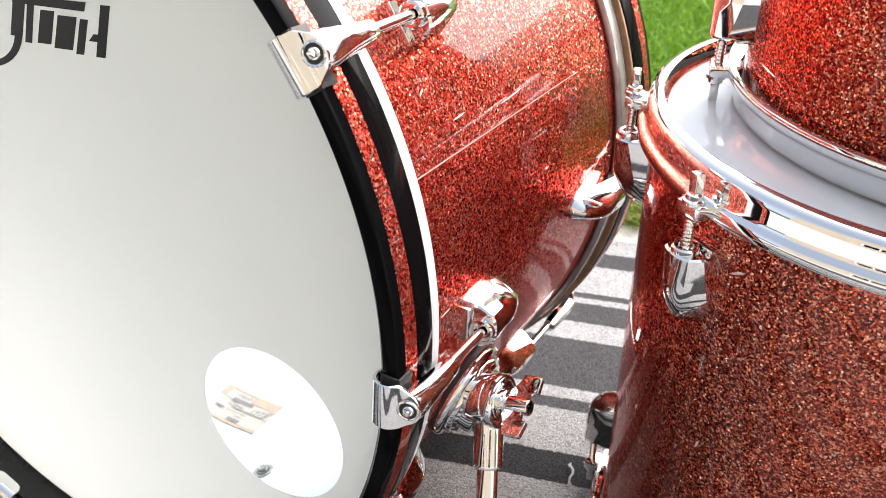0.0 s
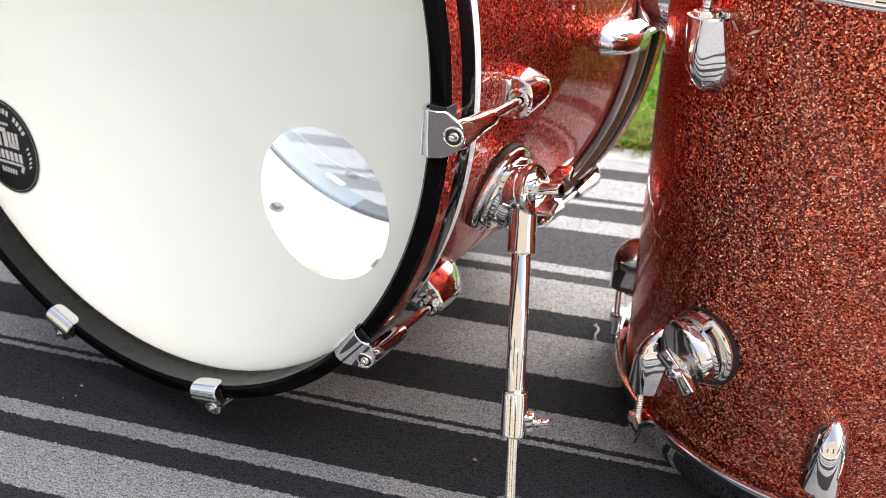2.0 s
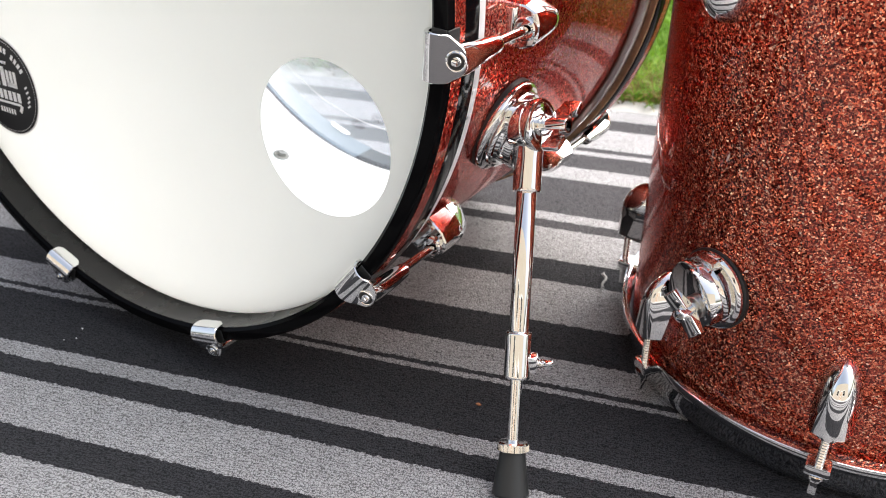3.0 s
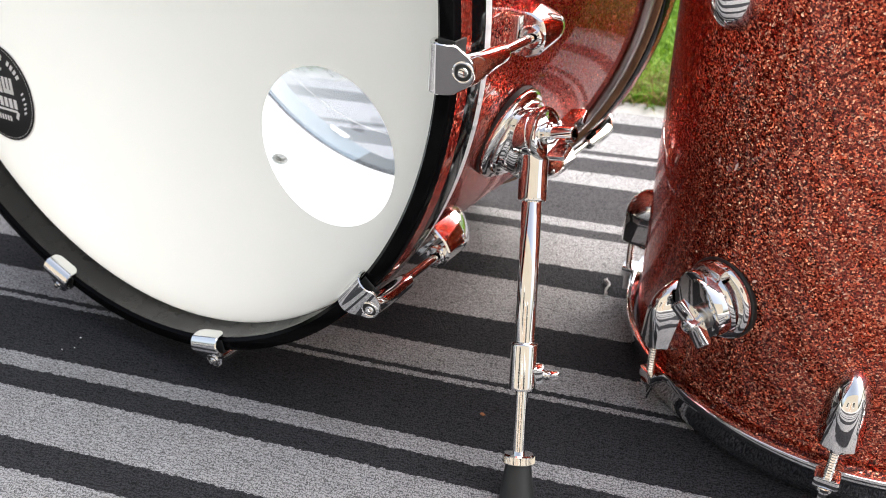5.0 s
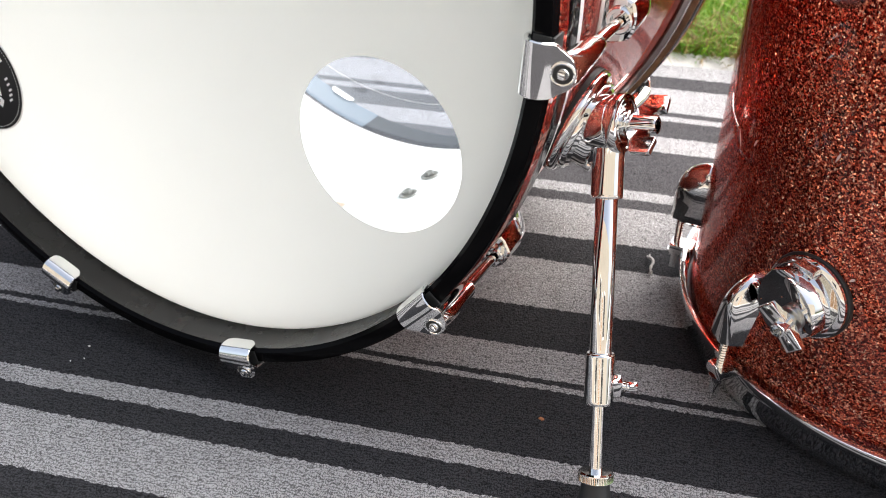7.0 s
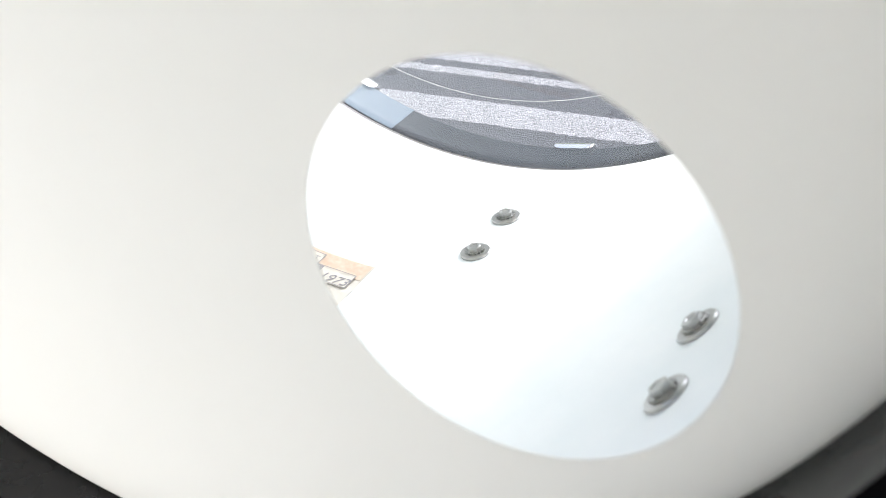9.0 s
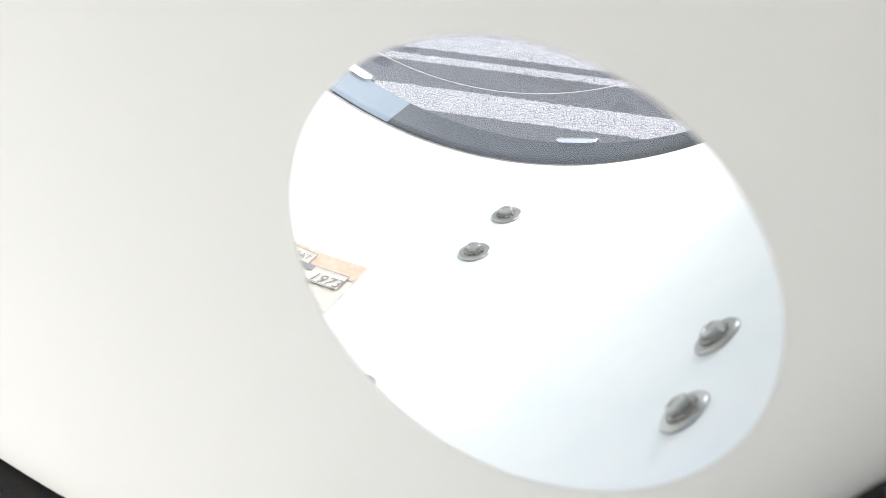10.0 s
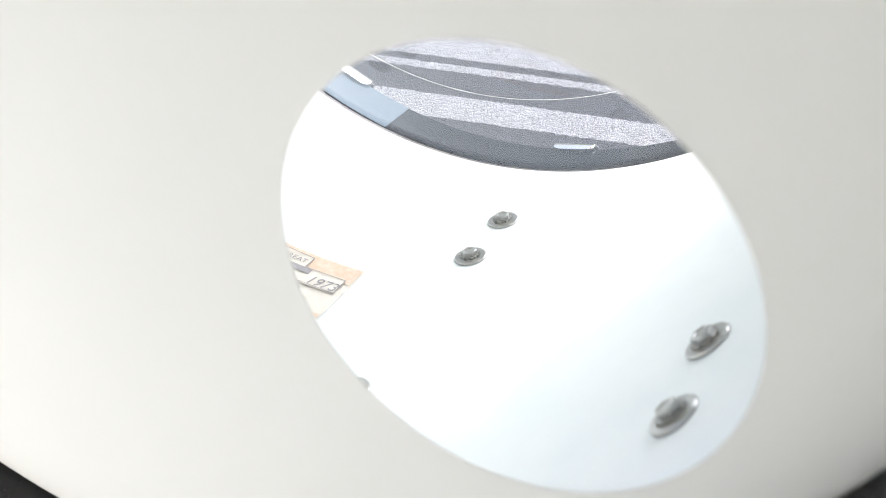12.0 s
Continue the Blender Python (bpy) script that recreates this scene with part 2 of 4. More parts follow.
# ---------------------------------------------------------------- mesh helpers
def finish(bm, name, mats, sharp=38.0):
    bmesh.ops.recalc_face_normals(bm, faces=bm.faces)
    for f in bm.faces:
        f.smooth = True
    for e in bm.edges:
        if len(e.link_faces) == 2 and e.calc_face_angle(0.0) > radians(sharp):
            e.smooth = False
    me = bpy.data.meshes.new(name)
    bm.to_mesh(me)
    bm.free()
    for m in mats if isinstance(mats, (list, tuple)) else [mats]:
        me.materials.append(m)
    return me


def put(name, me, parent=None, m=None, label=""):
    ob = new(name, me)
    ob.parent = parent
    if m is not None:
        ob.matrix_local = m
    return tagged(ob, label)


def part(name, bm, mats, parent=None, label="", m=None, sharp=38.0):
    return put(name, finish(bm, name, mats, sharp), parent, m, label)


def lathe(bm, prof, axis="y", seg=160, closed=True, mat=0):
    """Turn a profile of (radius, height) round an axis."""
    rings = []
    for r, h in prof:
        ring = []
        for i in range(seg):
            a = 2 * math.pi * i / seg
            c, s = r * math.cos(a), r * math.sin(a)
            ring.append(bm.verts.new((c, h, s) if axis == "y" else (c, s, h)))
        rings.append(ring)
    pairs = list(zip(rings, rings[1:])) + ([(rings[-1], rings[0])] if closed else [])
    for p, q in pairs:
        for i in range(seg):
            j = (i + 1) % seg
            f = bm.faces.new((p[i], p[j], q[j], q[i]))
            f.material_index = mat
    return rings


def basis(o, x, y, z):
    m = Matrix((x, y, z)).transposed().to_4x4()
    m.translation = o
    return m


def axis_frame(p, d):
    """A frame at p whose z runs along d."""
    d = Vector(d).normalized()
    x = d.orthogonal().normalized()
    return basis(Vector(p), x, d.cross(x), d)


def rod(bm, p0, p1, r0, r1=None, seg=20, rings=None):
    """A round bar from p0 to p1; rings: extra (share, radius)."""
    p0, p1 = Vector(p0), Vector(p1)
    fr = axis_frame(p0, p1 - p0)
    ln = (p1 - p0).length
    prof = rings or [(0.0, r0), (1.0, r0 if r1 is None else r1)]
    rows = []
    for s, r in prof:
        rows.append([bm.verts.new(fr @ Vector((r * math.cos(2 * math.pi * i / seg), r * math.sin(2 * math.pi * i / seg), s * ln))) for i in range(seg)])
    for a, b in zip(rows, rows[1:]):
        for i in range(seg):
            bm.faces.new((a[i], a[(i + 1) % seg], b[(i + 1) % seg], b[i]))
    bm.faces.new(rows[0])
    bm.faces.new(rows[-1])


def soft_rod(bm, p0, p1, r, edge=0.0012, seg=24):
    ln = (Vector(p1) - Vector(p0)).length
    e = min(edge / ln, 0.45)
    rod(bm, p0, p1, r, seg=seg, rings=[(0, r - edge), (e * 0.3, r - edge * 0.3), (e, r), (1 - e, r), (1 - e * 0.3, r - edge * 0.3), (1, r - edge)])


def box(bm, c, size, m=None, bevel=0.001, seg=2):
    t = bmesh.new()
    bmesh.ops.create_cube(t, size=1.0)
    bmesh.ops.scale(t, vec=size, verts=t.verts)
    if bevel:
        bmesh.ops.bevel(t, geom=t.edges[:], offset=bevel, segments=seg, affect="EDGES", profile=0.6)
    bmesh.ops.translate(t, vec=c, verts=t.verts)
    if m is not None:
        bmesh.ops.transform(t, matrix=m, verts=t.verts)
    join(bm, t)


def join(bm, t):
    me = bpy.data.meshes.new("tmp")
    t.to_mesh(me)
    t.free()
    bm.from_mesh(me)
    bpy.data.meshes.remove(me)


def loft(bm, sections, caps=True):
    rows = [[bm.verts.new(p) for p in s] for s in sections]
    n = len(rows[0])
    for a, b in zip(rows, rows[1:]):
        for i in range(n):
            bm.faces.new((a[i], a[(i + 1) % n], b[(i + 1) % n], b[i]))
    if caps:
        bm.faces.new(rows[0])
        bm.faces.new(rows[-1])


def plate(bm, outline, h0, h1, m=None, bevel=0.0008):
    """A flat outline in x, y made thick from h0 to h1."""
    t = bmesh.new()
    lo = [t.verts.new((x, y, h0)) for x, y in outline]
    hi = [t.verts.new((x, y, h1)) for x, y in outline]
    n = len(lo)
    t.faces.new(lo)
    t.faces.new(hi)
    for i in range(n):
        t.faces.new((lo[i], lo[(i + 1) % n], hi[(i + 1) % n], hi[i]))
    if bevel:
        bmesh.ops.bevel(t, geom=t.edges[:], offset=bevel, segments=2, affect="EDGES", profile=0.6)
    if m is not None:
        bmesh.ops.transform(t, matrix=m, verts=t.verts)
    join(bm, t)


# ---------------------------------------------------------------- ground
def flat_sheet(name, x0, x1, y0, y1, z0, z1, mat, turn=0.0):
    bm = bmesh.new()
    box(bm, ((x0 + x1) / 2, (y0 + y1) / 2, (z0 + z1) / 2), (x1 - x0, y1 - y0, z1 - z0), Matrix.Rotation(turn, 4, "Z"), bevel=0.0)
    return part(name, bm, mat)


GRASS_EDGE = 0.683
bm = bmesh.new()
bmesh.ops.create_grid(bm, x_segments=2, y_segments=2, size=400.0)
bmesh.ops.translate(bm, vec=(0, 0, -0.045), verts=bm.verts)
tagged(part("ground", bm, LAWN), "green lawn ground reaching the horizon", "ground", kind="structure")
tagged(flat_sheet("pavement", -8.0, 8.0, -5.6, GRASS_EDGE, -0.10, -0.0085, CONCRETE, STRIPE_TURN), "pale concrete terrace under the rug, edged by grass", "pavement", kind="structure")

bm = bmesh.new()
box(bm, (0, -5.4, 2.2), (16.0, 0.25, 4.7), Matrix.Rotation(STRIPE_TURN, 4, "Z"), bevel=0.0)
tagged(part("wall_house", bm, PLASTER), "plain warm rendered house wall behind the terrace", "wall", kind="structure")



def house_opening(name, u, z0, z1, width, panel_mat, label, category):
    """A framed window or door added to the house wall, only for its reflection in the chrome."""
    bm = bmesh.new()
    for du, dz, w, h in ((0, z1 - 0.03, width, 0.06), (0, z0 + 0.03, width, 0.06), (-width / 2 + 0.03, (z0 + z1) / 2, 0.06, z1 - z0), (width / 2 - 0.03, (z0 + z1) / 2, 0.06, z1 - z0), (0, (z0 + z1) / 2, 0.05, z1 - z0)):
        box(bm, (u + du, -5.25, dz), (w, 0.07, h), bevel=0.004)
    fr = part(name, bm, RIM_WHITE)
    fr.matrix_world = Matrix.Rotation(STRIPE_TURN, 4, "Z")
    tagged(fr, label, category, kind="structure")
    bm = bmesh.new()
    box(bm, (u, -5.262, (z0 + z1) / 2), (width - 0.06, 0.02, z1 - z0 - 0.06), bevel=0.0)
    part("panel", bm, panel_mat, fr)


# openings added out of view to put dark and brown bands into the chrome
house_opening("window_1", -2.2, 0.9, 2.3, 1.5, BLACK, "white framed dark window added to the unseen house wall for reflections", "window")
house_opening("door_1", 0.3, 0.0, 2.1, 1.0, WOOD, "brown wooden door with a white frame, added to the unseen house wall for reflections", "door")
house_opening("window_2", 2.4, 0.9, 2.3, 1.5, BLACK, "white framed dark window added to the unseen house wall for reflections", "window")

# the rug: its stripes and its edges run aslant to the drum
bm = bmesh.new()
t = bmesh.new()
bmesh.ops.create_grid(t, x_segments=60, y_segments=50, size=0.5)
for v in t.verts:
    v.co.x = v.co.x * 3.0
    v.co.y = RUG_NEAR - 0.9 + (v.co.y + 0.5) * (RUG_FAR - RUG_NEAR + 0.9)
    v.co.z = 0.0012 * noise.noise(Vector((v.co.x * 6, v.co.y * 6, 0))) - 0.001
r = bmesh.ops.extrude_face_region(t, geom=t.faces[:])
for v in [g for g in r["geom"] if isinstance(g, bmesh.types.BMVert)]:
    v.co.z = -0.008
bmesh.ops.rotate(t, cent=(0, 0, 0), matrix=Matrix.Rotation(STRIPE_TURN, 3, "Z"), verts=t.verts)
join(bm, t)
tagged(part("rug", bm, RUG), "grey woven rug with charcoal stripes and an added dark front end out of view", "rug")

# ---------------------------------------------------------------- bass drum
BASS_R, HOOP_R, HOOP_IN = 0.279, 0.290, 0.2788
SHELL_FRONT, SHELL_REAR = 0.036, 0.348
HEAD_Y = 0.0266
HOLE = (0.1789, -0.0932, 0.0556)
bass = new("bass_drum")
bass.matrix_world = pose(0, 0, 0.3118, -3.0435, 0, 0)
tagged(bass, "red glitter bass drum with white front head and black hoops", "drum")


def ring_profile(r0, r1, y0, y1, e):
    return [(r0 + e, y0), (r1 - e, y0), (r1 - 0.3 * e, y0 + 0.3 * e), (r1, y0 + e), (r1, y1 - e), (r1 - 0.3 * e, y1 - 0.3 * e), (r1 - e, y1), (r0 + e, y1), (r0, y1 - e), (r0, y0 + e)]


bm = bmesh.new()
lathe(bm, [(0.2755, SHELL_FRONT), (BASS_R, SHELL_FRONT + 0.003), (BASS_R, SHELL_REAR - 0.003), (0.2755, SHELL_REAR)], closed=False, seg=256)
part("shell", bm, SPARKLE, bass, "red glitter wrapped shell")
bm = bmesh.new()
lathe(bm, [(0.2755, SHELL_FRONT), (0.272, SHELL_FRONT + 0.004), (0.272, SHELL_REAR - 0.003), (0.2736, SHELL_REAR + 0.0004), (0.2760, SHELL_REAR - 0.001)], closed=False, seg=256)
part("shell_lining", bm, LINING, bass, "white painted inside of the shell")
bm = bmesh.new()
lathe(bm, [(0.2739, SHELL_REAR + 0.0004), (0.2745, SHELL_REAR + 0.0040), (0.2752, SHELL_REAR + 0.0050), (0.2764, SHELL_REAR + 0.0036), (0.2764, SHELL_REAR + 0.0004)], seg=256)
part("head_collar", bm, RIM_GREY, bass, "grey collar of the rear head")
# overlap of the wrap
bm = bmesh.new()
loft(bm, [[(BASS_R * math.cos(a) + dr * math.cos(a), y, (BASS_R + dr) * math.sin(a)) for a, dr in ((radians(18.2), -0.0005), (radians(18.22), 0.0003), (radians(18.34), 0.0003), (radians(18.38), -0.0005))] for y in (0.050, 0.275)])
part("wrap_seam", bm, SEAM, bass, "pale seam where the wrap overlaps")


def hoop(name, y0, y1, front):
    bm = bmesh.new()
    prof = ring_profile(HOOP_IN, HOOP_R, y0, y1, 0.0024)
    if front:
        prof[-3:] = [(0.2806, y1), (0.2803, y0 + 0.012), (HOOP_IN + 0.0004, y0 + 0.0048), (HOOP_IN, y0 + 0.0024)]
    lathe(bm, prof, seg=256)
    for f in bm.faces:
        c = f.calc_center_median()
        f.material_index = 1 if front and math.hypot(c.x, c.z) < HOOP_IN + 0.0022 and c.y > y0 + 0.003 else 0
    hp = part(name, bm, [BLACK, BLACK_SATIN], bass, "black lacquered wooden hoop")
    mid = y0 + 0.0135 if front else y1 - 0.0135
    bm = bmesh.new()
    lathe(bm, [(HOOP_R - 0.0005, mid - 0.0056), (HOOP_R + 0.0003, mid - 0.0054), (HOOP_R + 0.0003, mid + 0.0054), (HOOP_R - 0.0005, mid + 0.0056)], closed=False, seg=256)
    part("inlay", bm, SPARKLE, hp, "red glitter inlay stripe")
    return hp


hoop("front_hoop", 0.0, 0.037, True)
rear_hoop = hoop("rear_hoop", 0.356, 0.394, False)
bm = bmesh.new()
lining = []
for r0, y in ((0.2786, 0.3585), (0.2786, 0.3915), (0.2782, 0.3915), (0.2782, 0.3585)):
    lining.append([(r0 * math.cos(radians(a)), y + 0.0, r0 * math.sin(radians(a))) for a in range(-178, -98, 2)])
loft(bm, [list(p) for p in zip(*lining)])
part("hoop_lining", bm, PALE_BLUE, rear_hoop, "pale blue grey strip inside the hoop")
bm = bmesh.new()
lathe(bm, ring_profile(0.2796, 0.2892, 0.3525, 0.3558, 0.0008), seg=192)
part("wood_edge", bm, WOOD, rear_hoop, "bare wooden hoop edge")
bm = bmesh.new()
lathe(bm, ring_profile(0.2792, 0.2882, 0.0372, 0.0462, 0.0015), seg=256)
part("head_rim", bm, RIM_WHITE, bass, "white rim of the front head")
bm = bmesh.new()
lathe(bm, ring_profile(0.2785, 0.2850, 0.336, 0.352, 0.002), seg=256)
part("head_rim", bm, RIM_GREY, bass, "grey rim of the clear rear head")

# front head with its sound hole
bm = bmesh.new()
N = 192
inner = [bm.verts.new((HOLE[0] + HOLE[2] * math.cos(2 * math.pi * i / N), HEAD_Y, HOLE[1] + HOLE[2] * math.sin(2 * math.pi * i / N))) for i in range(N)]
lip = [bm.verts.new((HOLE[0] + HOLE[2] * math.cos(2 * math.pi * i / N), HEAD_Y + 0.0006, HOLE[1] + HOLE[2] * math.sin(2 * math.pi * i / N))) for i in range(N)]
rows = [inner]
for r, y in ((0.2750, HEAD_Y), (0.2772, HEAD_Y + 0.0002), (0.2786, HEAD_Y + 0.0008), (0.2796, HEAD_Y + 0.0022), (0.2801, HEAD_Y + 0.0060)):
    rows.append([bm.verts.new((r * math.cos(2 * math.pi * i / N), y, r * math.sin(2 * math.pi * i / N))) for i in range(N)])
rows.insert(0, lip)
for a, b in zip(rows, rows[1:]):
    for i in range(N):
        bm.faces.new((a[i], a[(i + 1) % N], b[(i + 1) % N], b[i]))
front_head = part("front_head", bm, HEAD, bass, "white front head with a round sound hole", sharp=60)

# clear rear head
bm = bmesh.new()
lathe(bm, [(0.0005, 0.3545), (0.1, 0.3545), (0.2700, 0.3545), (0.2745, 0.3538), (0.2775, 0.3520), (0.2795, 0.3490)], closed=False, seg=192)
rear_head = part("rear_head", bm, FILM, bass, "clear plastic rear head")
rear_head.visible_shadow = False
bm = bmesh.new()
lathe(bm, [(0.22835, 0.3538), (0.22855, 0.3537), (0.22855, 0.3541), (0.22835, 0.3541)], seg=192)
part("film_ring", bm, RIM_WHITE, rear_head, "fine edge of a clear ring on the head")

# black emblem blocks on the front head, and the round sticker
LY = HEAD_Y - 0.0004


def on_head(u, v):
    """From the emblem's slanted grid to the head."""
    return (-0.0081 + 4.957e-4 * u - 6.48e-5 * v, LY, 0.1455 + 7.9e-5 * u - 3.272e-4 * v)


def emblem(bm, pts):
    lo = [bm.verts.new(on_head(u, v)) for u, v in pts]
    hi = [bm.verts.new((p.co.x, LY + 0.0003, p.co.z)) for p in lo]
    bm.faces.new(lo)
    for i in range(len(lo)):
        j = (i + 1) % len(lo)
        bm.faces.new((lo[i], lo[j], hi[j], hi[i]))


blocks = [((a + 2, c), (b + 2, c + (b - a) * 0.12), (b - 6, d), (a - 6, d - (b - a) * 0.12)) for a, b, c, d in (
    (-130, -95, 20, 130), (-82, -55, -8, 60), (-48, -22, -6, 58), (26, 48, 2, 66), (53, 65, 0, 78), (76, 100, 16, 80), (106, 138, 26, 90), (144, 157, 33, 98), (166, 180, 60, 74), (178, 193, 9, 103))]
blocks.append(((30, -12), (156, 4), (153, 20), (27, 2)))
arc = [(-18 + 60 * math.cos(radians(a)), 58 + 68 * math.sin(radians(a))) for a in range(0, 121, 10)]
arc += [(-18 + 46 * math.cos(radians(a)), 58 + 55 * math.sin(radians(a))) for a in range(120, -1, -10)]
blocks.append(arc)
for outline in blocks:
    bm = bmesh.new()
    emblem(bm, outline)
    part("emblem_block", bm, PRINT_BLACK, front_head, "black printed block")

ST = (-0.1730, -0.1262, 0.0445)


def disc(bm, cx, cz, r, y, depth=0.0003, n=64):
    lo = [bm.verts.new((cx + r * math.cos(2 * math.pi * i / n), y, cz + r * math.sin(2 * math.pi * i / n))) for i in range(n)]
    hi = [bm.verts.new((v.co.x, y + depth, v.co.z)) for v in lo]
    bm.faces.new(lo)
    for i in range(n):
        bm.faces.new((lo[i], lo[(i + 1) % n], hi[(i + 1) % n], hi[i]))


def bar(bm, cx, cz, w, h, y, tilt=0.0, depth=0.0002):
    c, s = math.cos(tilt), math.sin(tilt)
    lo = [bm.verts.new((cx + u * c - v * s, y, cz + u * s + v * c)) for u, v in ((-w / 2, -h / 2), (w / 2, -h / 2), (w / 2, h / 2), (-w / 2, h / 2))]
    bm.faces.new(lo)


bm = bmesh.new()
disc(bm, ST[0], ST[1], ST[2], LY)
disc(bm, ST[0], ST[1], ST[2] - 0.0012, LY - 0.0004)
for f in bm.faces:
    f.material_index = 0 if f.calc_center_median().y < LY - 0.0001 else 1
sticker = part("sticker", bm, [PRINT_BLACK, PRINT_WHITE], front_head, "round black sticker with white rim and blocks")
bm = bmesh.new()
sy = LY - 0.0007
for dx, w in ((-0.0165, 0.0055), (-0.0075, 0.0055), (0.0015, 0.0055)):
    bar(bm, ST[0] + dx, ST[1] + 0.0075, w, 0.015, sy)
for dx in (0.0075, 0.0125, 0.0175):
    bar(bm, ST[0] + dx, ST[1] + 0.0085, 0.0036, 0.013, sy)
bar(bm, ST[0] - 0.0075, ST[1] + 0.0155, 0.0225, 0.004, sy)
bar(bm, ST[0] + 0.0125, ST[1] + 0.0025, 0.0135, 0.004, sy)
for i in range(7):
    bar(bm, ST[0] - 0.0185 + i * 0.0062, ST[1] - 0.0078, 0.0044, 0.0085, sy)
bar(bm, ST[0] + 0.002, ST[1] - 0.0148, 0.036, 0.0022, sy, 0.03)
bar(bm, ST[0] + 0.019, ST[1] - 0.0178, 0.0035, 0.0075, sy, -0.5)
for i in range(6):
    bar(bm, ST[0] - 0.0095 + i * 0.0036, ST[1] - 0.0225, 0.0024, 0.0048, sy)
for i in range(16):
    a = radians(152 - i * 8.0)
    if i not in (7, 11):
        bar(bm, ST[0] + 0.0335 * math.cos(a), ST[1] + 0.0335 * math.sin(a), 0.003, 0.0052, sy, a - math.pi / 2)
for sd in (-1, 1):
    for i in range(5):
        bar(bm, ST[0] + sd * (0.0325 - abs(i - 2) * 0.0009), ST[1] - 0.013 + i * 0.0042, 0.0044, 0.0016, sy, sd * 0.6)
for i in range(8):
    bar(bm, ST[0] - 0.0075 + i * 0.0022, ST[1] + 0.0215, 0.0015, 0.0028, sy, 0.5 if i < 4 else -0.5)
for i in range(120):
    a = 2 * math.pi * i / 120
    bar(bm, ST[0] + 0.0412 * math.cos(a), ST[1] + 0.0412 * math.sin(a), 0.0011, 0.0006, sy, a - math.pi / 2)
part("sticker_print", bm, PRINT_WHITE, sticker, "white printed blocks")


# ---------------------------------------------------------------- lugs, claws and rods
def lug_mesh(name):
    """A keeled chrome lug: x across, y along away from the rod, z out of the shell."""
    bm = bmesh.new()
    sec = []
    for y in (0.0, 0.0012, 0.008, 0.016, 0.023, 0.029, 0.034, 0.0385, 0.0425, 0.046, 0.049, 0.0515, 0.0535, 0.0549, 0.0556):
        top = 0.0252 * math.sqrt(max(0.0, 1 - (max(0.0, y - 0.023) / 0.0328) ** 2)) - (0.0014 if y == 0 else 0)
        b = 0.0137 * math.sqrt(max(0.0, 1 - (max(0.0, y - 0.027) / 0.0288) ** 2)) - (0.0010 if y == 0 else 0)
        k = min(1.0, y / 0.050)
        wall, ridge = top * (0.58 - 0.46 * k), b * (0.76 - 0.24 * k)
        half = [(b * 1.03, -0.002), (b * 1.01, wall * 0.5), (b, wall), (b + (ridge - b) * 0.5, wall + (top - wall) * 0.38), (ridge, wall + (top - wall) * 0.74), (ridge * 0.80, wall + (top - wall) * 0.86), (ridge * 0.52, wall + (top - wall) * 0.95), (ridge * 0.24, wall + (top - wall) * 0.99)]
        sec.append([(-u, y, v) for u, v in half] + [(0, y, top)] + [(u, y, v) for u, v in reversed(half)])
    sec = [[(u, y * 0.93, v) for u, y, v in ring] for ring in sec]
    loft(bm, sec)
    box(bm, (0, -0.0006, 0.0036), (0.0230, 0.0050, 0.0100), bevel=0.0008)
    ring = [(0.0, 0.0080), (0.8, 0.0080), (0.95, 0.0076), (1.0, 0.0066), (0.99, 0.0048), (0.8, 0.0044)]
    rod(bm, (0, 0.014, 0.0165), (0, -0.0030, 0.0165), 0.007, seg=28, rings=ring)
    return finish(bm, name, CHROME, 20)


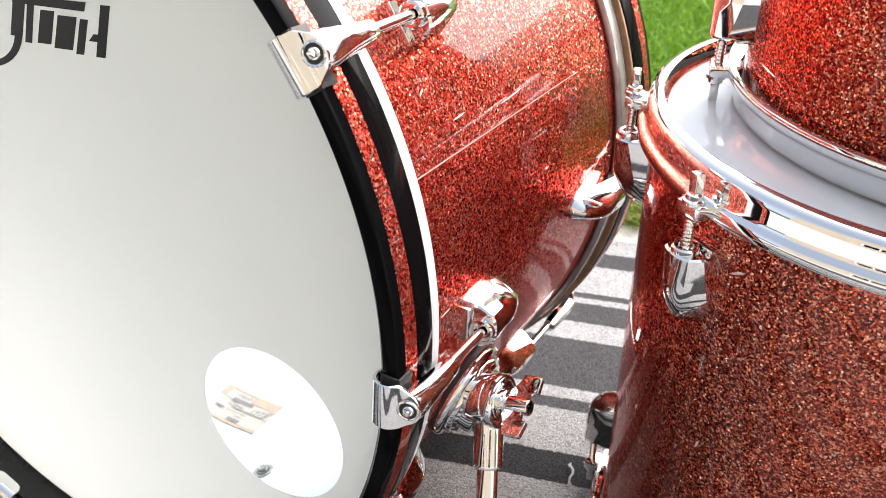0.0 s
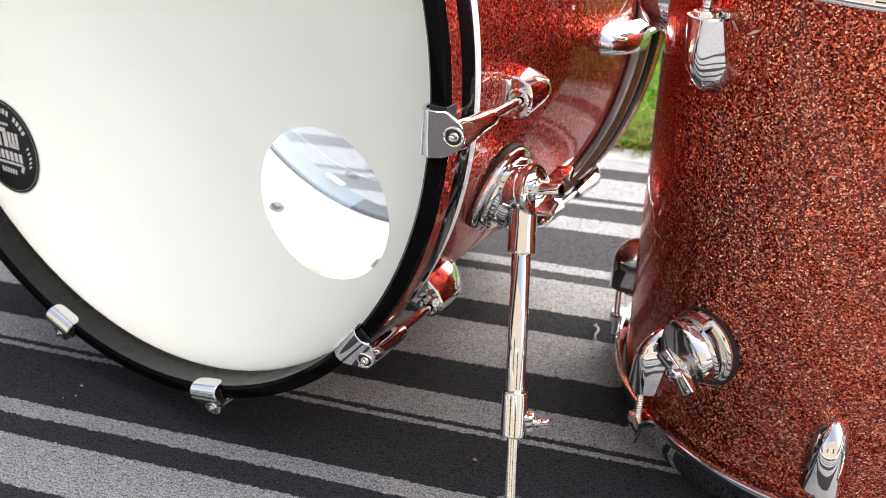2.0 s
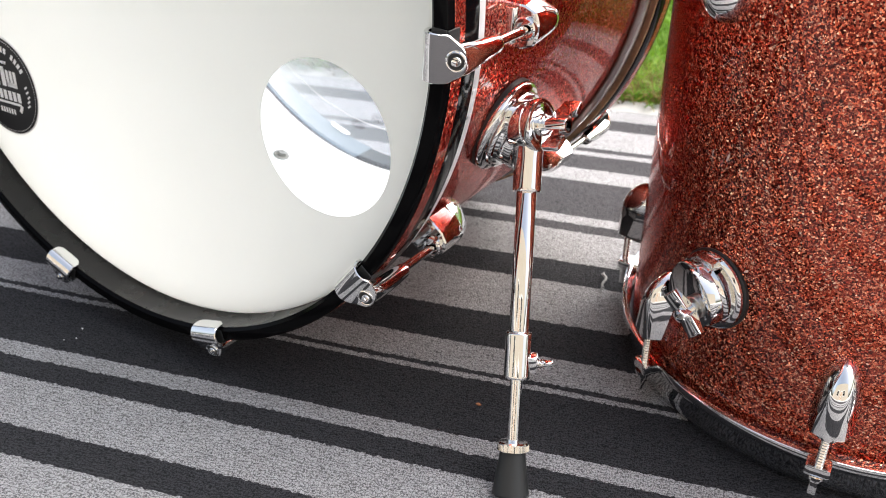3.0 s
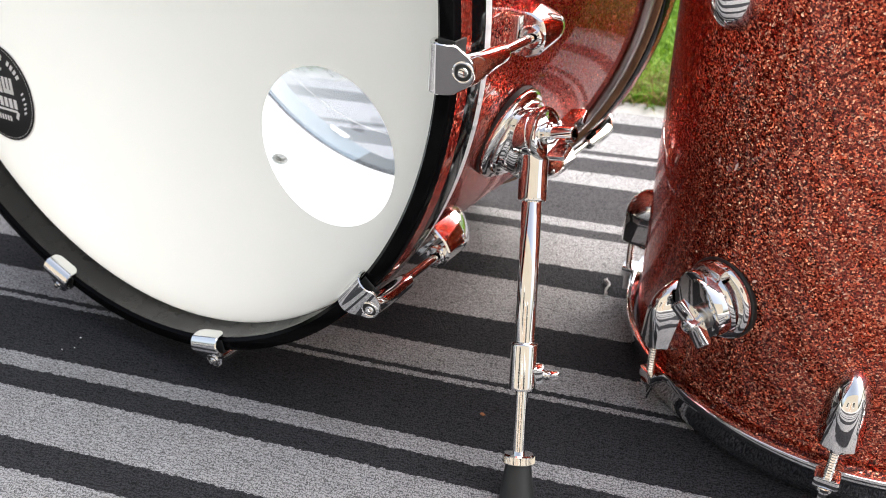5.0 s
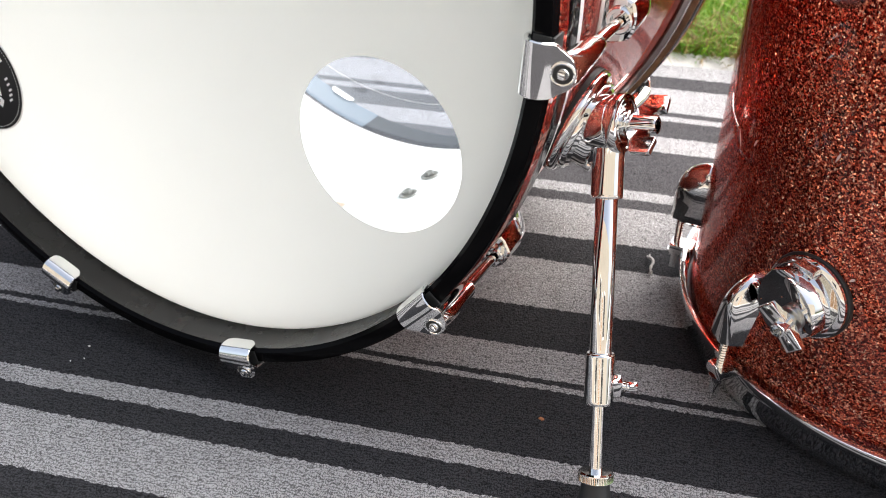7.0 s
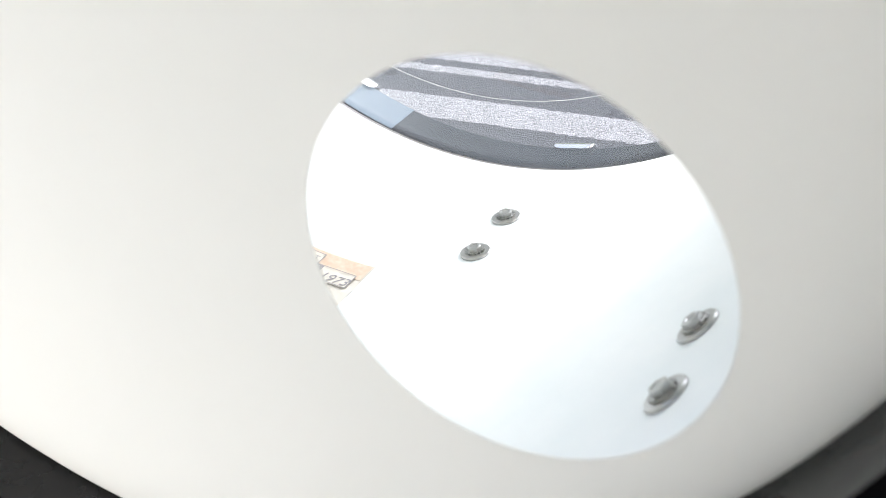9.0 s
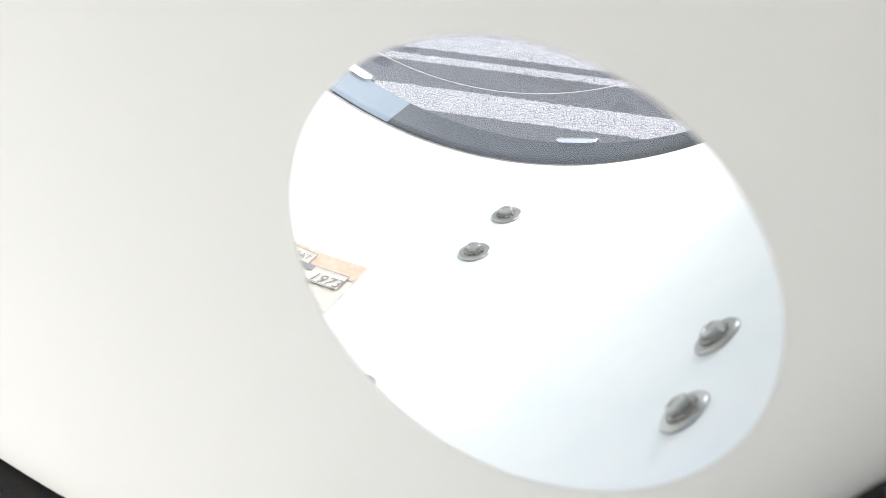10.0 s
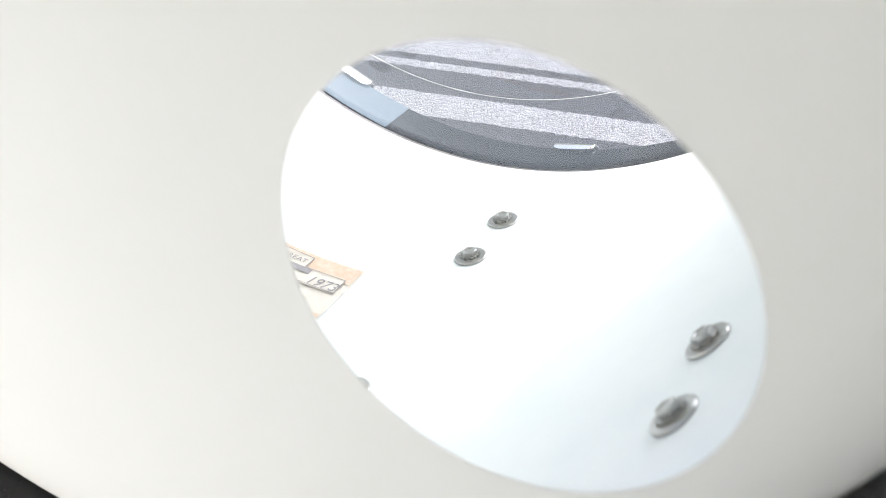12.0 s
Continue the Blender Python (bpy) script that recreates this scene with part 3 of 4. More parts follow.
def claw_mesh(name):
    """A chrome claw: x across, y along the drum, z out from the hoop's outer face; a bent strip whose ear takes the bolt."""
    bm = bmesh.new()
    # the strip's middle line from the lip inside the hoop, over its edge, to the ear: y, z, half width
    path = ((0.0070, -0.0128, 0.0085), (0.0063, -0.0129, 0.0112), (0.0050, -0.0130, 0.0131), (0.0034, -0.0130, 0.0140), (0.0010, -0.0130, 0.0142), (-0.0014, -0.0126, 0.0142), (-0.0036, -0.0116, 0.0142), (-0.0052, -0.0098, 0.0142), (-0.0062, -0.0076, 0.0142), (-0.0066, -0.0052, 0.0142), (-0.0062, -0.0028, 0.0142), (-0.0050, -0.0006, 0.0142),
            (-0.0031, 0.0016, 0.0141), (-0.0021, 0.0034, 0.0134), (-0.0013, 0.0054, 0.0118), (-0.0007, 0.0078, 0.0102), (-0.0002, 0.0104, 0.0086), (0.0001, 0.0124, 0.0064), (0.0002, 0.0138, 0.0034))
    half, rows = 0.0012, []
    for i, (y, z, w) in enumerate(path):
        a, b = path[max(i - 1, 0)], path[min(i + 1, len(path) - 1)]
        ty, tz = b[0] - a[0], b[1] - a[1]
        ln = math.hypot(ty, tz)
        ny, nz = -tz / ln, ty / ln
        ring = ((-w + 0.0006, half), (-w, half * 0.4), (-w, -half * 0.4), (-w + 0.0006, -half), (-w * 0.4, -half), (w * 0.4, -half), (w - 0.0006, -half), (w, -half * 0.4), (w, half * 0.4), (w - 0.0006, half), (w * 0.4, half * 1.05), (-w * 0.4, half * 1.05))
        rows.append([(u, y + ny * d, z + nz * d) for u, d in ring])
    loft(bm, rows)
    n = 28

    def sec(y, hw, lo, hi, p):
        out = []
        for i in range(n):
            a = 2 * math.pi * i / n
            c, s = math.cos(a), math.sin(a)
            out.append((math.copysign(abs(c) ** p, c) * hw, y, (lo + hi) / 2 + math.copysign(abs(s) ** p, s) * (hi - lo) / 2))
        return out
    loft(bm, [sec(0.0002, 0.0096, 0.0012, 0.0118, 0.6), sec(0.006, 0.0094, 0.0012, 0.0136, 0.65), sec(0.013, 0.0084, 0.0014, 0.0142, 0.75), sec(0.021, 0.0074, 0.0014, 0.0143, 0.9), sec(0.032, 0.0064, 0.0016, 0.0138, 1.0),
              sec(0.0415, 0.0057, 0.0022, 0.0132, 1.0), sec(0.0430, 0.0053, 0.0026, 0.0128, 1.0), sec(0.0432, 0.0042, 0.0036, 0.0118, 1.0)])
    # raised rim round the bolt
    rg = [[] for _ in range(8)]
    for k in range(8):
        b = 2 * math.pi * k / 8
        for i in range(28):
            a = 2 * math.pi * i / 28
            rr = 0.0054 + 0.0008 * math.cos(b)
            v = rr * math.sin(a)
            rg[k].append(bm.verts.new((rr * math.cos(a), -0.0020 + 0.25 * v - 0.0010 * math.sin(b), 0.0080 + v)))
    for k in range(8):
        for i in range(28):
            bm.faces.new((rg[k][i], rg[k][(i + 1) % 28], rg[(k + 1) % 8][(i + 1) % 28], rg[(k + 1) % 8][i]))
    return finish(bm, name, CHROME, 40)


def claw_gasket():
    bm = bmesh.new()
    box(bm, (0, 0.0055, 0.0006), (0.0300, 0.012, 0.0016), bevel=0.0007)
    box(bm, (0, -0.0002, -0.005), (0.0302, 0.0012, 0.0095), bevel=0.0004)
    return finish(bm, "gasket", RUBBER)


def claw_shade_disc():
    # solid black disc that stands for the shade in the recess round the bolt
    bm = bmesh.new()
    rod(bm, (0, 0.0010, 0.0072), (0, -0.0024, 0.0080), 0.0052, seg=24)
    return finish(bm, "bolt_shade_disc", RUBBER)


def bolt_head():
    bm = bmesh.new()
    rod(bm, (0, -0.0010, 0.0080), (0, -0.0032, 0.0082), 0.0044, seg=20, rings=[(0, 0.0033), (0.6, 0.0033), (1, 0.0027)])
    box(bm, (0, -0.0036, 0.0082), (0.0037, 0.0036, 0.0037), bevel=0.0009)
    return finish(bm, "bolt", CHROME)


def bar_mesh(name, length, r=0.0031):
    bm = bmesh.new()
    rod(bm, (0, 0, 0), (0, length, 0), r, seg=16)
    return finish(bm, name, CHROME)


LUG, CLAW, GASKET, SHADE_DISC, BOLT = lug_mesh("lug"), claw_mesh("claw"), claw_gasket(), claw_shade_disc(), bolt_head()
ROD = bar_mesh("tension_rod", 0.050)
bm = bmesh.new()
rod(bm, (0, 0, 0), (0, 0, 0.0016), 0.0088, seg=32, rings=[(0, 0.0087), (0.6, 0.0088), (1, 0.0083)])
WASHER = finish(bm, "washer", STEEL)
bm = bmesh.new()
for i in range(14):
    a = 2 * math.pi * i / 14
    box(bm, (0.0050 * math.cos(a), 0.0050 * math.sin(a), 0.0021), (0.0014, 0.0010, 0.0011), bevel=0.0)
rod(bm, (0, 0, 0.0015), (0, 0, 0.0024), 0.0048, seg=24)
rod(bm, (0, 0, 0.0022), (0, 0, 0.0050), 0.0042, seg=6, rings=[(0, 0.0042), (0.85, 0.0042), (1, 0.0034), (0.95, 0.0026), (0.8, 0.0022)])
HEX = finish(bm, "hex_bolt", STEEL)

for k in range(10):
    a = radians(-2 + 36 * k)
    rad, tan = Vector((math.cos(a), 0, math.sin(a))), Vector((-math.sin(a), 0, math.cos(a)))
    brad, btan = Vector((math.cos(a + 0.008), 0, math.sin(a + 0.008))), Vector((-math.sin(a + 0.008), 0, math.cos(a + 0.008)))
    for front in (True, False):
        yd = Vector((0, 1 if front else -1, 0))
        xd = -tan if front else tan
        put("lug", LUG, bass, basis(rad * (BASS_R + 0.0002) + Vector((0, 0.0840 if front else 0.3035, 0)), xd, yd, rad))
        cl = put("claw", CLAW, bass, basis(rad * HOOP_R + Vector((0, 0.0 if front else 0.394, 0)), xd, yd, rad), "chrome claw hook")
        put("gasket", GASKET, cl, Matrix(), "black rubber gasket")
        put("bolt_shade_disc", SHADE_DISC, cl, Matrix())
        put("bolt", BOLT, cl, Matrix())
        put("tension_rod", ROD, bass, basis(rad * (BASS_R + 0.0175) + Vector((0, 0.040 if front else 0.354, 0)), xd, yd, rad))
        for y in ((0.0865, 0.1245) if front else (0.2405, 0.281)):
            ws = put("washer", WASHER, bass, basis(brad * 0.2721 + Vector((0, y, 0)), btan, Vector((0, 1, 0)), -brad), "grey steel washer")
            put("hex_bolt", HEX, ws, Matrix.Rotation(0.7 * k + y * 40, 4, "Z"))


# paper label inside the shell, bent to the curve
def bent(co, a0, r):
    a = a0 + co[0] / 0.272
    return Vector((r * math.cos(a), co[1], r * math.sin(a)))


def words(body, size, x, y, shear=0.0):
    """Flat lettering as a bmesh, its left end at x and its foot at y."""
    cu = bpy.data.curves.new("lettering", "FONT")
    cu.body, cu.size, cu.shear, cu.resolution_u = body, size, shear, 3
    ob = bpy.data.objects.new("lettering", cu)
    scene.collection.objects.link(ob)
    dg = bpy.context.evaluated_depsgraph_get()
    me = bpy.data.meshes.new_from_object(ob.evaluated_get(dg))
    t = bmesh.new()
    t.from_mesh(me)
    bpy.data.objects.remove(ob)
    bpy.data.meshes.remove(me)
    bmesh.ops.translate(t, vec=(x, y, 0), verts=t.verts)
    return t


A0, LW, L0, L1 = radians(-97.6), 0.0665, 0.1645, 0.2105


def label_patch(x0, x1, y0, y1, r, bm):
    n = 14
    lo = [bm.verts.new(bent((x0 + (x1 - x0) * i / n, y0), A0, r)) for i in range(n + 1)]
    hi = [bm.verts.new(bent((x0 + (x1 - x0) * i / n, y1), A0, r)) for i in range(n + 1)]
    for i in range(n):
        bm.faces.new((lo[i], lo[i + 1], hi[i + 1], hi[i]))


bm = bmesh.new()
label_patch(0, LW, L0, L1, 0.2716, bm)
paper = part("paper_label", bm, PAPER, bass, "worn cream and orange paper label")
bm = bmesh.new()
label_patch(0.001, LW - 0.001, L0 + 0.031, L1 - 0.001, 0.2713, bm)
label_patch(0.001, LW - 0.001, L0 + 0.0005, L0 + 0.004, 0.2713, bm)
part("colour_band", bm, PRINT_ORANGE, paper, "faded orange print")
bm = bmesh.new()
label_patch(0.008, 0.036, L0 + 0.030, L1 - 0.004, 0.2710, bm)
label_patch(0.024, 0.062, L0 + 0.021, L1 - 0.013, 0.2709, bm)
part("title_panel", bm, PAPER, paper)
bm = bmesh.new()
for tx, size, x, y in (("GREAT", 0.0052, 0.018, L1 - 0.0105), ("1973", 0.0095, 0.0425, L0 + 0.0222), ("SOUND", 0.0052, 0.017, L0 + 0.0222), ("GUARANTEED", 0.0036, 0.021, L0 + 0.0150), ("SHELL", 0.0036, 0.034, L0 + 0.0102)):
    t = words(tx, size, x, y, 0.25 if tx == "1973" else 0.0)
    join(bm, t)
for x, y, w, h in ((0.017, L0 + 0.0285, 0.024, 0.0042), (0.030, L0 + 0.005, 0.014, 0.0028), (0.008, L0 + 0.0150, 0.010, 0.0022)):
    vs = [bm.verts.new(p) for p in ((x, y, 0), (x + w, y, 0), (x + w, y + h, 0), (x, y + h, 0))]
    bm.faces.new(vs)
for x0, x1, y0, y1 in ((0.008, 0.036, L1 - 0.0044, L1 - 0.0039), (0.024, 0.062, L0 + 0.0206, L0 + 0.0211), (0.0618, 0.0623, L0 + 0.021, L1 - 0.013), (0.036, 0.062, L1 - 0.0133, L1 - 0.0128), (0.0358, 0.0363, L1 - 0.013, L1 - 0.004)):
    vs = [bm.verts.new(p) for p in ((x0, y0, 0), (x1, y0, 0), (x1, y1, 0), (x0, y1, 0))]
    bm.faces.new(vs)
for v in bm.verts:
    v.co = bent(v.co, A0, 0.2706)
part("label_print", bm, PRINT_GREY, paper, "faded grey lettering", sharp=80)


# ---------------------------------------------------------------- wing nut and spur
def wing_nut(name, half=0.0020):
    """Turns on z; the wings reach along x."""
    bm = bmesh.new()
    rod(bm, (0, 0, -0.006), (0, 0, 0.0140), 0.0052, seg=28, rings=[(0, 0.0062), (0.1, 0.0064), (0.30, 0.0054), (0.93, 0.0054), (0.98, 0.0050), (0.985, 0.0038), (0.6, 0.0036)])
    wing = [(0.003, -0.0030), (0.0095, -0.0030), (0.0130, 0.0010), (0.0205, 0.0020), (0.0215, 0.0032), (0.0215, 0.0135), (0.0205, 0.0150), (0.0105, 0.0160), (0.0098, 0.0150), (0.0098, 0.0105), (0.003, 0.0100)]
    if half > 0.003:
        wing = [(0.003, 0.0010), (0.0075, 0.0015), (0.0090, 0.0040), (0.0185, 0.0055), (0.0190, 0.0065), (0.0190, 0.0095), (0.0180, 0.0104), (0.003, 0.0090)]
    for sd in (0, math.pi):
        plate(bm, wing, -half, half, Matrix.Rotation(sd, 4, "Z") @ Matrix.Rotation(math.pi / 2, 4, "X"), 0.0008)
    return finish(bm, name, CHROME, 35)


WING = wing_nut("wing_nut")
BROAD_WING = wing_nut("wing_nut", 0.0064)
into = bass.matrix_world.inverted()


def D(x, y, z):
    """From the place to the drum's own frame."""
    return into @ Vector((x, y, z))


sa = radians(-19.0)
srad, stan = Vector((math.cos(sa), 0, math.sin(sa))), Vector((-math.sin(sa), 0, math.cos(sa)))
sc = srad * BASS_R + Vector((0, 0.122, 0))
bm = bmesh.new()
rod(bm, sc - srad * 0.006, sc + srad * 0.0012, 0.0352, seg=48)
spur = part("spur", bm, RUBBER, bass, "chrome folding spur leg on a black gasket")
bm = bmesh.new()
rod(bm, sc + srad * 0.0010, sc + srad * 0.0135, 0.034, seg=72, rings=[(0, 0.0344), (0.10, 0.0352), (0.26, 0.0352), (0.38, 0.0344), (0.48, 0.0326), (0.50, 0.0306), (0.54, 0.0300), (0.72, 0.0300), (0.80, 0.0294), (0.84, 0.0276), (1, 0.0262)])
rod(bm, sc + srad * 0.012, sc + srad * 0.0225, 0.026, seg=56, rings=[(0, 0.0232), (0.7, 0.0228), (0.9, 0.0220), (1, 0.0200)])
for q in (-1, 1):
    c = sc + srad * 0.0135 + stan * 0.0225 * q
    soft_rod(bm, c, c + srad * 0.011, 0.0045, 0.001, 12)
part("bracket", bm, CHROME, spur)
hub = D(0.2948 - 0.001, 0.0988 + 0.008, 0.2240)
hx = Vector((0.96, -0.08, 0.215)).normalized()
hub = hub - hx * 0.003
bm = bmesh.new()
rod(bm, hub - hx * 0.0120, hub + hx * 0.0100, 0.0172, seg=64, rings=[(0, 0.0150), (0.03, 0.0164), (0.08, 0.0170), (0.62, 0.0170), (0.65, 0.0163), (0.69, 0.0163), (0.72, 0.0176), (0.78, 0.0180), (0.92, 0.0180), (0.98, 0.0174), (1.0, 0.0164), (1.0, 0.0150), (0.97, 0.0146), (0.97, 0.0120), (1.0, 0.0116)])
rod(bm, hub - hx * 0.009, sc + srad * 0.016, 0.0165, 0.0205, seg=40)
rod(bm, hub + hx * 0.008, hub + hx * 0.0145, 0.0078, seg=32, rings=[(0, 0.0082), (0.55, 0.0078), (0.6, 0.0064), (1, 0.0064)])
part("hinge", bm, CHROME, spur)
put("wing_nut", WING, spur, basis(hub + hx * 0.0160, *(lambda u: (u, hx.cross(u), hx))((Vector((0.0, 0.85, 0.50)) - hx * Vector((0.0, 0.85, 0.50)).dot(hx)).normalized())))
S_TOP, S_FOOT = Vector((0.2948, 0.0988, 0.2)), Vector((0.3467, -0.0050, 0.0))


def along(h):
    p = S_FOOT + (S_TOP - S_FOOT) * (h / 0.2)
    return D(*p)


bm = bmesh.new()
rod(bm, along(0.182), along(0.222), 0.0098, seg=28, rings=[(0, 0.0092), (0.02, 0.0098), (0.05, 0.0098), (0.50, 0.0098), (0.58, 0.0100), (0.75, 0.0108), (1, 0.0125)])
rod(bm, sc + srad * 0.008 - stan * 0.019, along(0.214), 0.0080, 0.0072, seg=28)
part("socket", bm, CHROME, spur)
bm = bmesh.new()
soft_rod(bm, along(0.075), along(0.190), 0.0069, 0.0006)
part("outer_tube", bm, CHROME, spur)
bm = bmesh.new()
rod(bm, along(0.071), along(0.099), 0.0092, seg=28, rings=[(0, 0.0086), (0.03, 0.0091), (0.05, 0.0092), (0.08, 0.0092), (0.92, 0.0092), (0.95, 0.0092), (0.97, 0.0091), (1, 0.0084)])
cdir = Vector((0.85, 0.42, 0.0)).normalized()
cc = along(0.081)
box(bm, (0.0095, 0, 0), (0.008, 0.0085, 0.0125), basis(cc, cdir, Vector((-cdir.y, cdir.x, 0)), Vector((0, 0, 1))), bevel=0.0012)
part("clamp_collar", bm, CHROME, spur)
bm = bmesh.new()
b0 = cc + cdir * 0.0125
rod(bm, b0, b0 + cdir * 0.0055, 0.0036, seg=16, rings=[(0, 0.003), (0.2, 0.0038), (0.4, 0.003), (0.6, 0.0038), (0.8, 0.003), (1, 0.0034)])
box(bm, (0.0085, 0, 0), (0.006, 0.0045, 0.0045), basis(b0, cdir, Vector((-cdir.y, cdir.x, 0)), Vector((0, 0, 1))), bevel=0.0008)
part("clamp_bolt", bm, CHROME, spur)
bm = bmesh.new()
rod(bm, along(0.030), along(0.078), 0.0042, seg=20)
part("inner_rod", bm, CHROME, spur)
bm = bmesh.new()
lo, hi = along(0.0275), along(0.0335)
rod(bm, lo, hi, 0.0108, seg=48, rings=[(0, 0.0100), (0.12, 0.0108), (0.86, 0.0108), (1, 0.0098)])
fr = axis_frame(lo, hi - lo)
for i in range(60):
    a = 2 * math.pi * i / 60
    box(bm, (0.0108 * math.cos(a), 0.0108 * math.sin(a), 0.0031), (0.0005, 0.0005, 0.0042), fr, bevel=0.0)
part("knurled_ring", bm, CHROME, spur)
bm = bmesh.new()
rod(bm, along(0.001), along(0.0285), 0.012, seg=32, rings=[(0, 0.0115), (0.06, 0.0128), (0.85, 0.0092), (1, 0.0088)])
part("foot", bm, RUBBER, spur, "black rubber foot")


# ---------------------------------------------------------------- toms
def flanged_hoop(r, h0, up, tall=1.0):
    """Profile of a pressed steel hoop; h0 is the edge next to the lugs, up is 1 for a top hoop."""
    pts = [(r + 0.0062, 0.0002), (r + 0.0092, 0.0), (r + 0.0101, 0.0005), (r + 0.0104, 0.0014), (r + 0.0104, 0.0052), (r + 0.0093, 0.0076), (r + 0.0078, 0.0087), (r + 0.0068, 0.0100), (r + 0.0062, 0.0118), (r + 0.0054, 0.0190), (r + 0.0044, 0.0222), (r + 0.0022, 0.0244), (r - 0.0008, 0.0256), (r - 0.0036, 0.0258), (r - 0.0044, 0.0250),
           (r - 0.0036, 0.0240), (r - 0.0006, 0.0236), (r + 0.0016, 0.0222), (r + 0.0028, 0.0196), (r + 0.0030, 0.0088), (r + 0.0080, 0.0062)]
    return [(x, h0 + up * (h if h < 0.012 else 0.0118 + (h - 0.0118) * tall)) for x, h in pts]


def key_rod(name, length):
    """A threaded rod that hangs down z from its square head."""
    bm = bmesh.new()
    box(bm, (0, 0, 0.0115), (0.0056, 0.0056, 0.013), bevel=0.0009)
    rod(bm, (0, 0, 0.0), (0, 0, 0.006), 0.0062, seg=20, rings=[(0, 0.0064), (0.4, 0.0064), (0.5, 0.0050), (0.9, 0.0048), (1, 0.004)])
    n = 42
    rod(bm, (0, 0, -length), (0, 0, 0.001), 0.0029, seg=14, rings=[(i / n, 0.0027 if i % 2 else 0.0032) for i in range(n + 1)])
    return finish(bm, name, CHROME)


KEY_ROD = key_rod("key_rod", 0.048)


def drum(name, r, height, turns, label, foot=0.026, gap=0.0185, twist=0.0):
    """An upright tom that stands on its bottom hoop, its origin at the foot."""
    root = new(name)
    tagged(root, label, "drum")
    top = height - 0.0252
    bm = bmesh.new()
    lathe(bm, [(r - 0.007, 0.014), (r, 0.016), (r, height - 0.013), (r - 0.007, height - 0.011), (r - 0.007, 0.2 * height)], "z", seg=192)
    part("shell", bm, SPARKLE_TOM, root, "red glitter wrapped shell")
    bm = bmesh.new()
    hh = height - 0.0125
    lathe(bm, [(0.0005, hh), (r * 0.6, hh), (r - 0.004, hh), (r - 0.001, hh - 0.0008), (r + 0.0010, hh - 0.0028), (r + 0.0018, hh - 0.008)], "z", closed=False, seg=160)
    part("head", bm, HEAD_TOM, root, "white coated head")
    bm = bmesh.new()
    lathe(bm, [(0.0005, 0.009), (r * 0.6, 0.009), (r - 0.008, 0.009), (r + 0.0018, 0.016)], "z", closed=False, seg=96)
    part("bottom_head", bm, HEAD_TOM, root)
    EAR = bmesh.new()
    box(EAR, (0.0, 0, 0), (0.020, 0.017, 0.0085), bevel=0.0022)
    ear = finish(EAR, "ear", CHROME)
    for up, h0 in ((1, top), (-1, foot)):
        bm = bmesh.new()
        lathe(bm, flanged_hoop(r, h0, up, 1.0 if up == 1 else (foot - 0.0118) / 0.0140), "z", seg=192)
        hp = part("hoop", bm, CHROME, root, "chrome pressed steel hoop")
        for turn in turns:
            a = radians(turn + (twist if up == 1 else -0.4 * twist))
            rad, tan = Vector((math.cos(a), math.sin(a), 0)), Vector((-math.sin(a), math.cos(a), 0))
            put("ear", ear, hp, basis(rad * (r + 0.0115) + Vector((0, 0, h0 + up * 0.0045)), rad, tan, Vector((0, 0, 1))))
            zz = Vector((0, 0, up))
            put("key_rod", KEY_ROD, root, basis(rad * (r + 0.0165) + Vector((0, 0, h0 + up * 0.0085)), rad, zz.cross(rad), zz))
            yd = Vector((0, 0, -up))
            put("lug", LUG, root, basis(rad * (r + 0.0002) + Vector((0, 0, h0 - up * (0.021 if up == 1 else gap))), yd.cross(rad), yd, rad))
    return root


floor_tom = drum("floor_tom", 0.178, 0.399, (-174, -128, -84, -39, 6, 51, 96, 141), "red glitter floor tom with chrome hoops standing on the rug", 0.0350, 0.0275, 2.5)
floor_tom.matrix_world = pose(0.5045, 0.2953, 0.0)
rack_tom = drum("rack_tom", 0.1524, 0.235, (-163, -91, -19, 53, 125), "smaller red glitter tom resting on the floor tom")
rack_tom.matrix_world = pose(0.524, 0.322, 0.3868)

# leg bracket on the floor tom
ta = radians(-116.6)
trad, ttan = Vector((math.cos(ta), math.sin(ta), 0)), Vector((-math.sin(ta), math.cos(ta), 0))
tc = trad * 0.178 + Vector((0, 0, 0.1215))
up_z = Vector((0, 0, 1))
bm = bmesh.new()
rod(bm, tc - trad * 0.004, tc + trad * 0.0014, 0.0294, seg=48, rings=[(0, 0.0294), (0.85, 0.0294), (1, 0.0286)])
leg_bracket = part("leg_bracket", bm, RUBBER, floor_tom, "empty chrome leg bracket on a black gasket")
ax = (trad * 0.95 - up_z * 0.02 + ttan * 0.16).normalized()
pc = tc + trad * 0.0165 - up_z * 0.0030 - ttan * 0.003
bm = bmesh.new()
rod(bm, tc + trad * 0.0012, tc + trad * 0.0062, 0.027, seg=56, rings=[(0, 0.0274), (0.25, 0.0282), (0.60, 0.0280), (0.85, 0.0266), (1, 0.0246)])
rod(bm, tc + trad * 0.0050, pc, 0.0235, seg=56, rings=[(0, 0.0246), (0.12, 0.0240), (0.20, 0.0232), (0.28, 0.0236), (0.9, 0.0226), (1, 0.0210)])
part("barrel", bm, CHROME, leg_bracket)
bm = bmesh.new()
sleeve = [(-0.0085, -0.0030), (0.0085, -0.0030), (0.0070, 0.0030), (-0.0070, 0.0030)]
plate(bm, sleeve, 0.0035, 0.0135, basis(tc + up_z * 0.0235 - ttan * 0.002, ttan, up_z, trad), 0.0012)
part("leg_sleeve", bm, CHROME_WORN, leg_bracket)
bm = bmesh.new()
cap = []
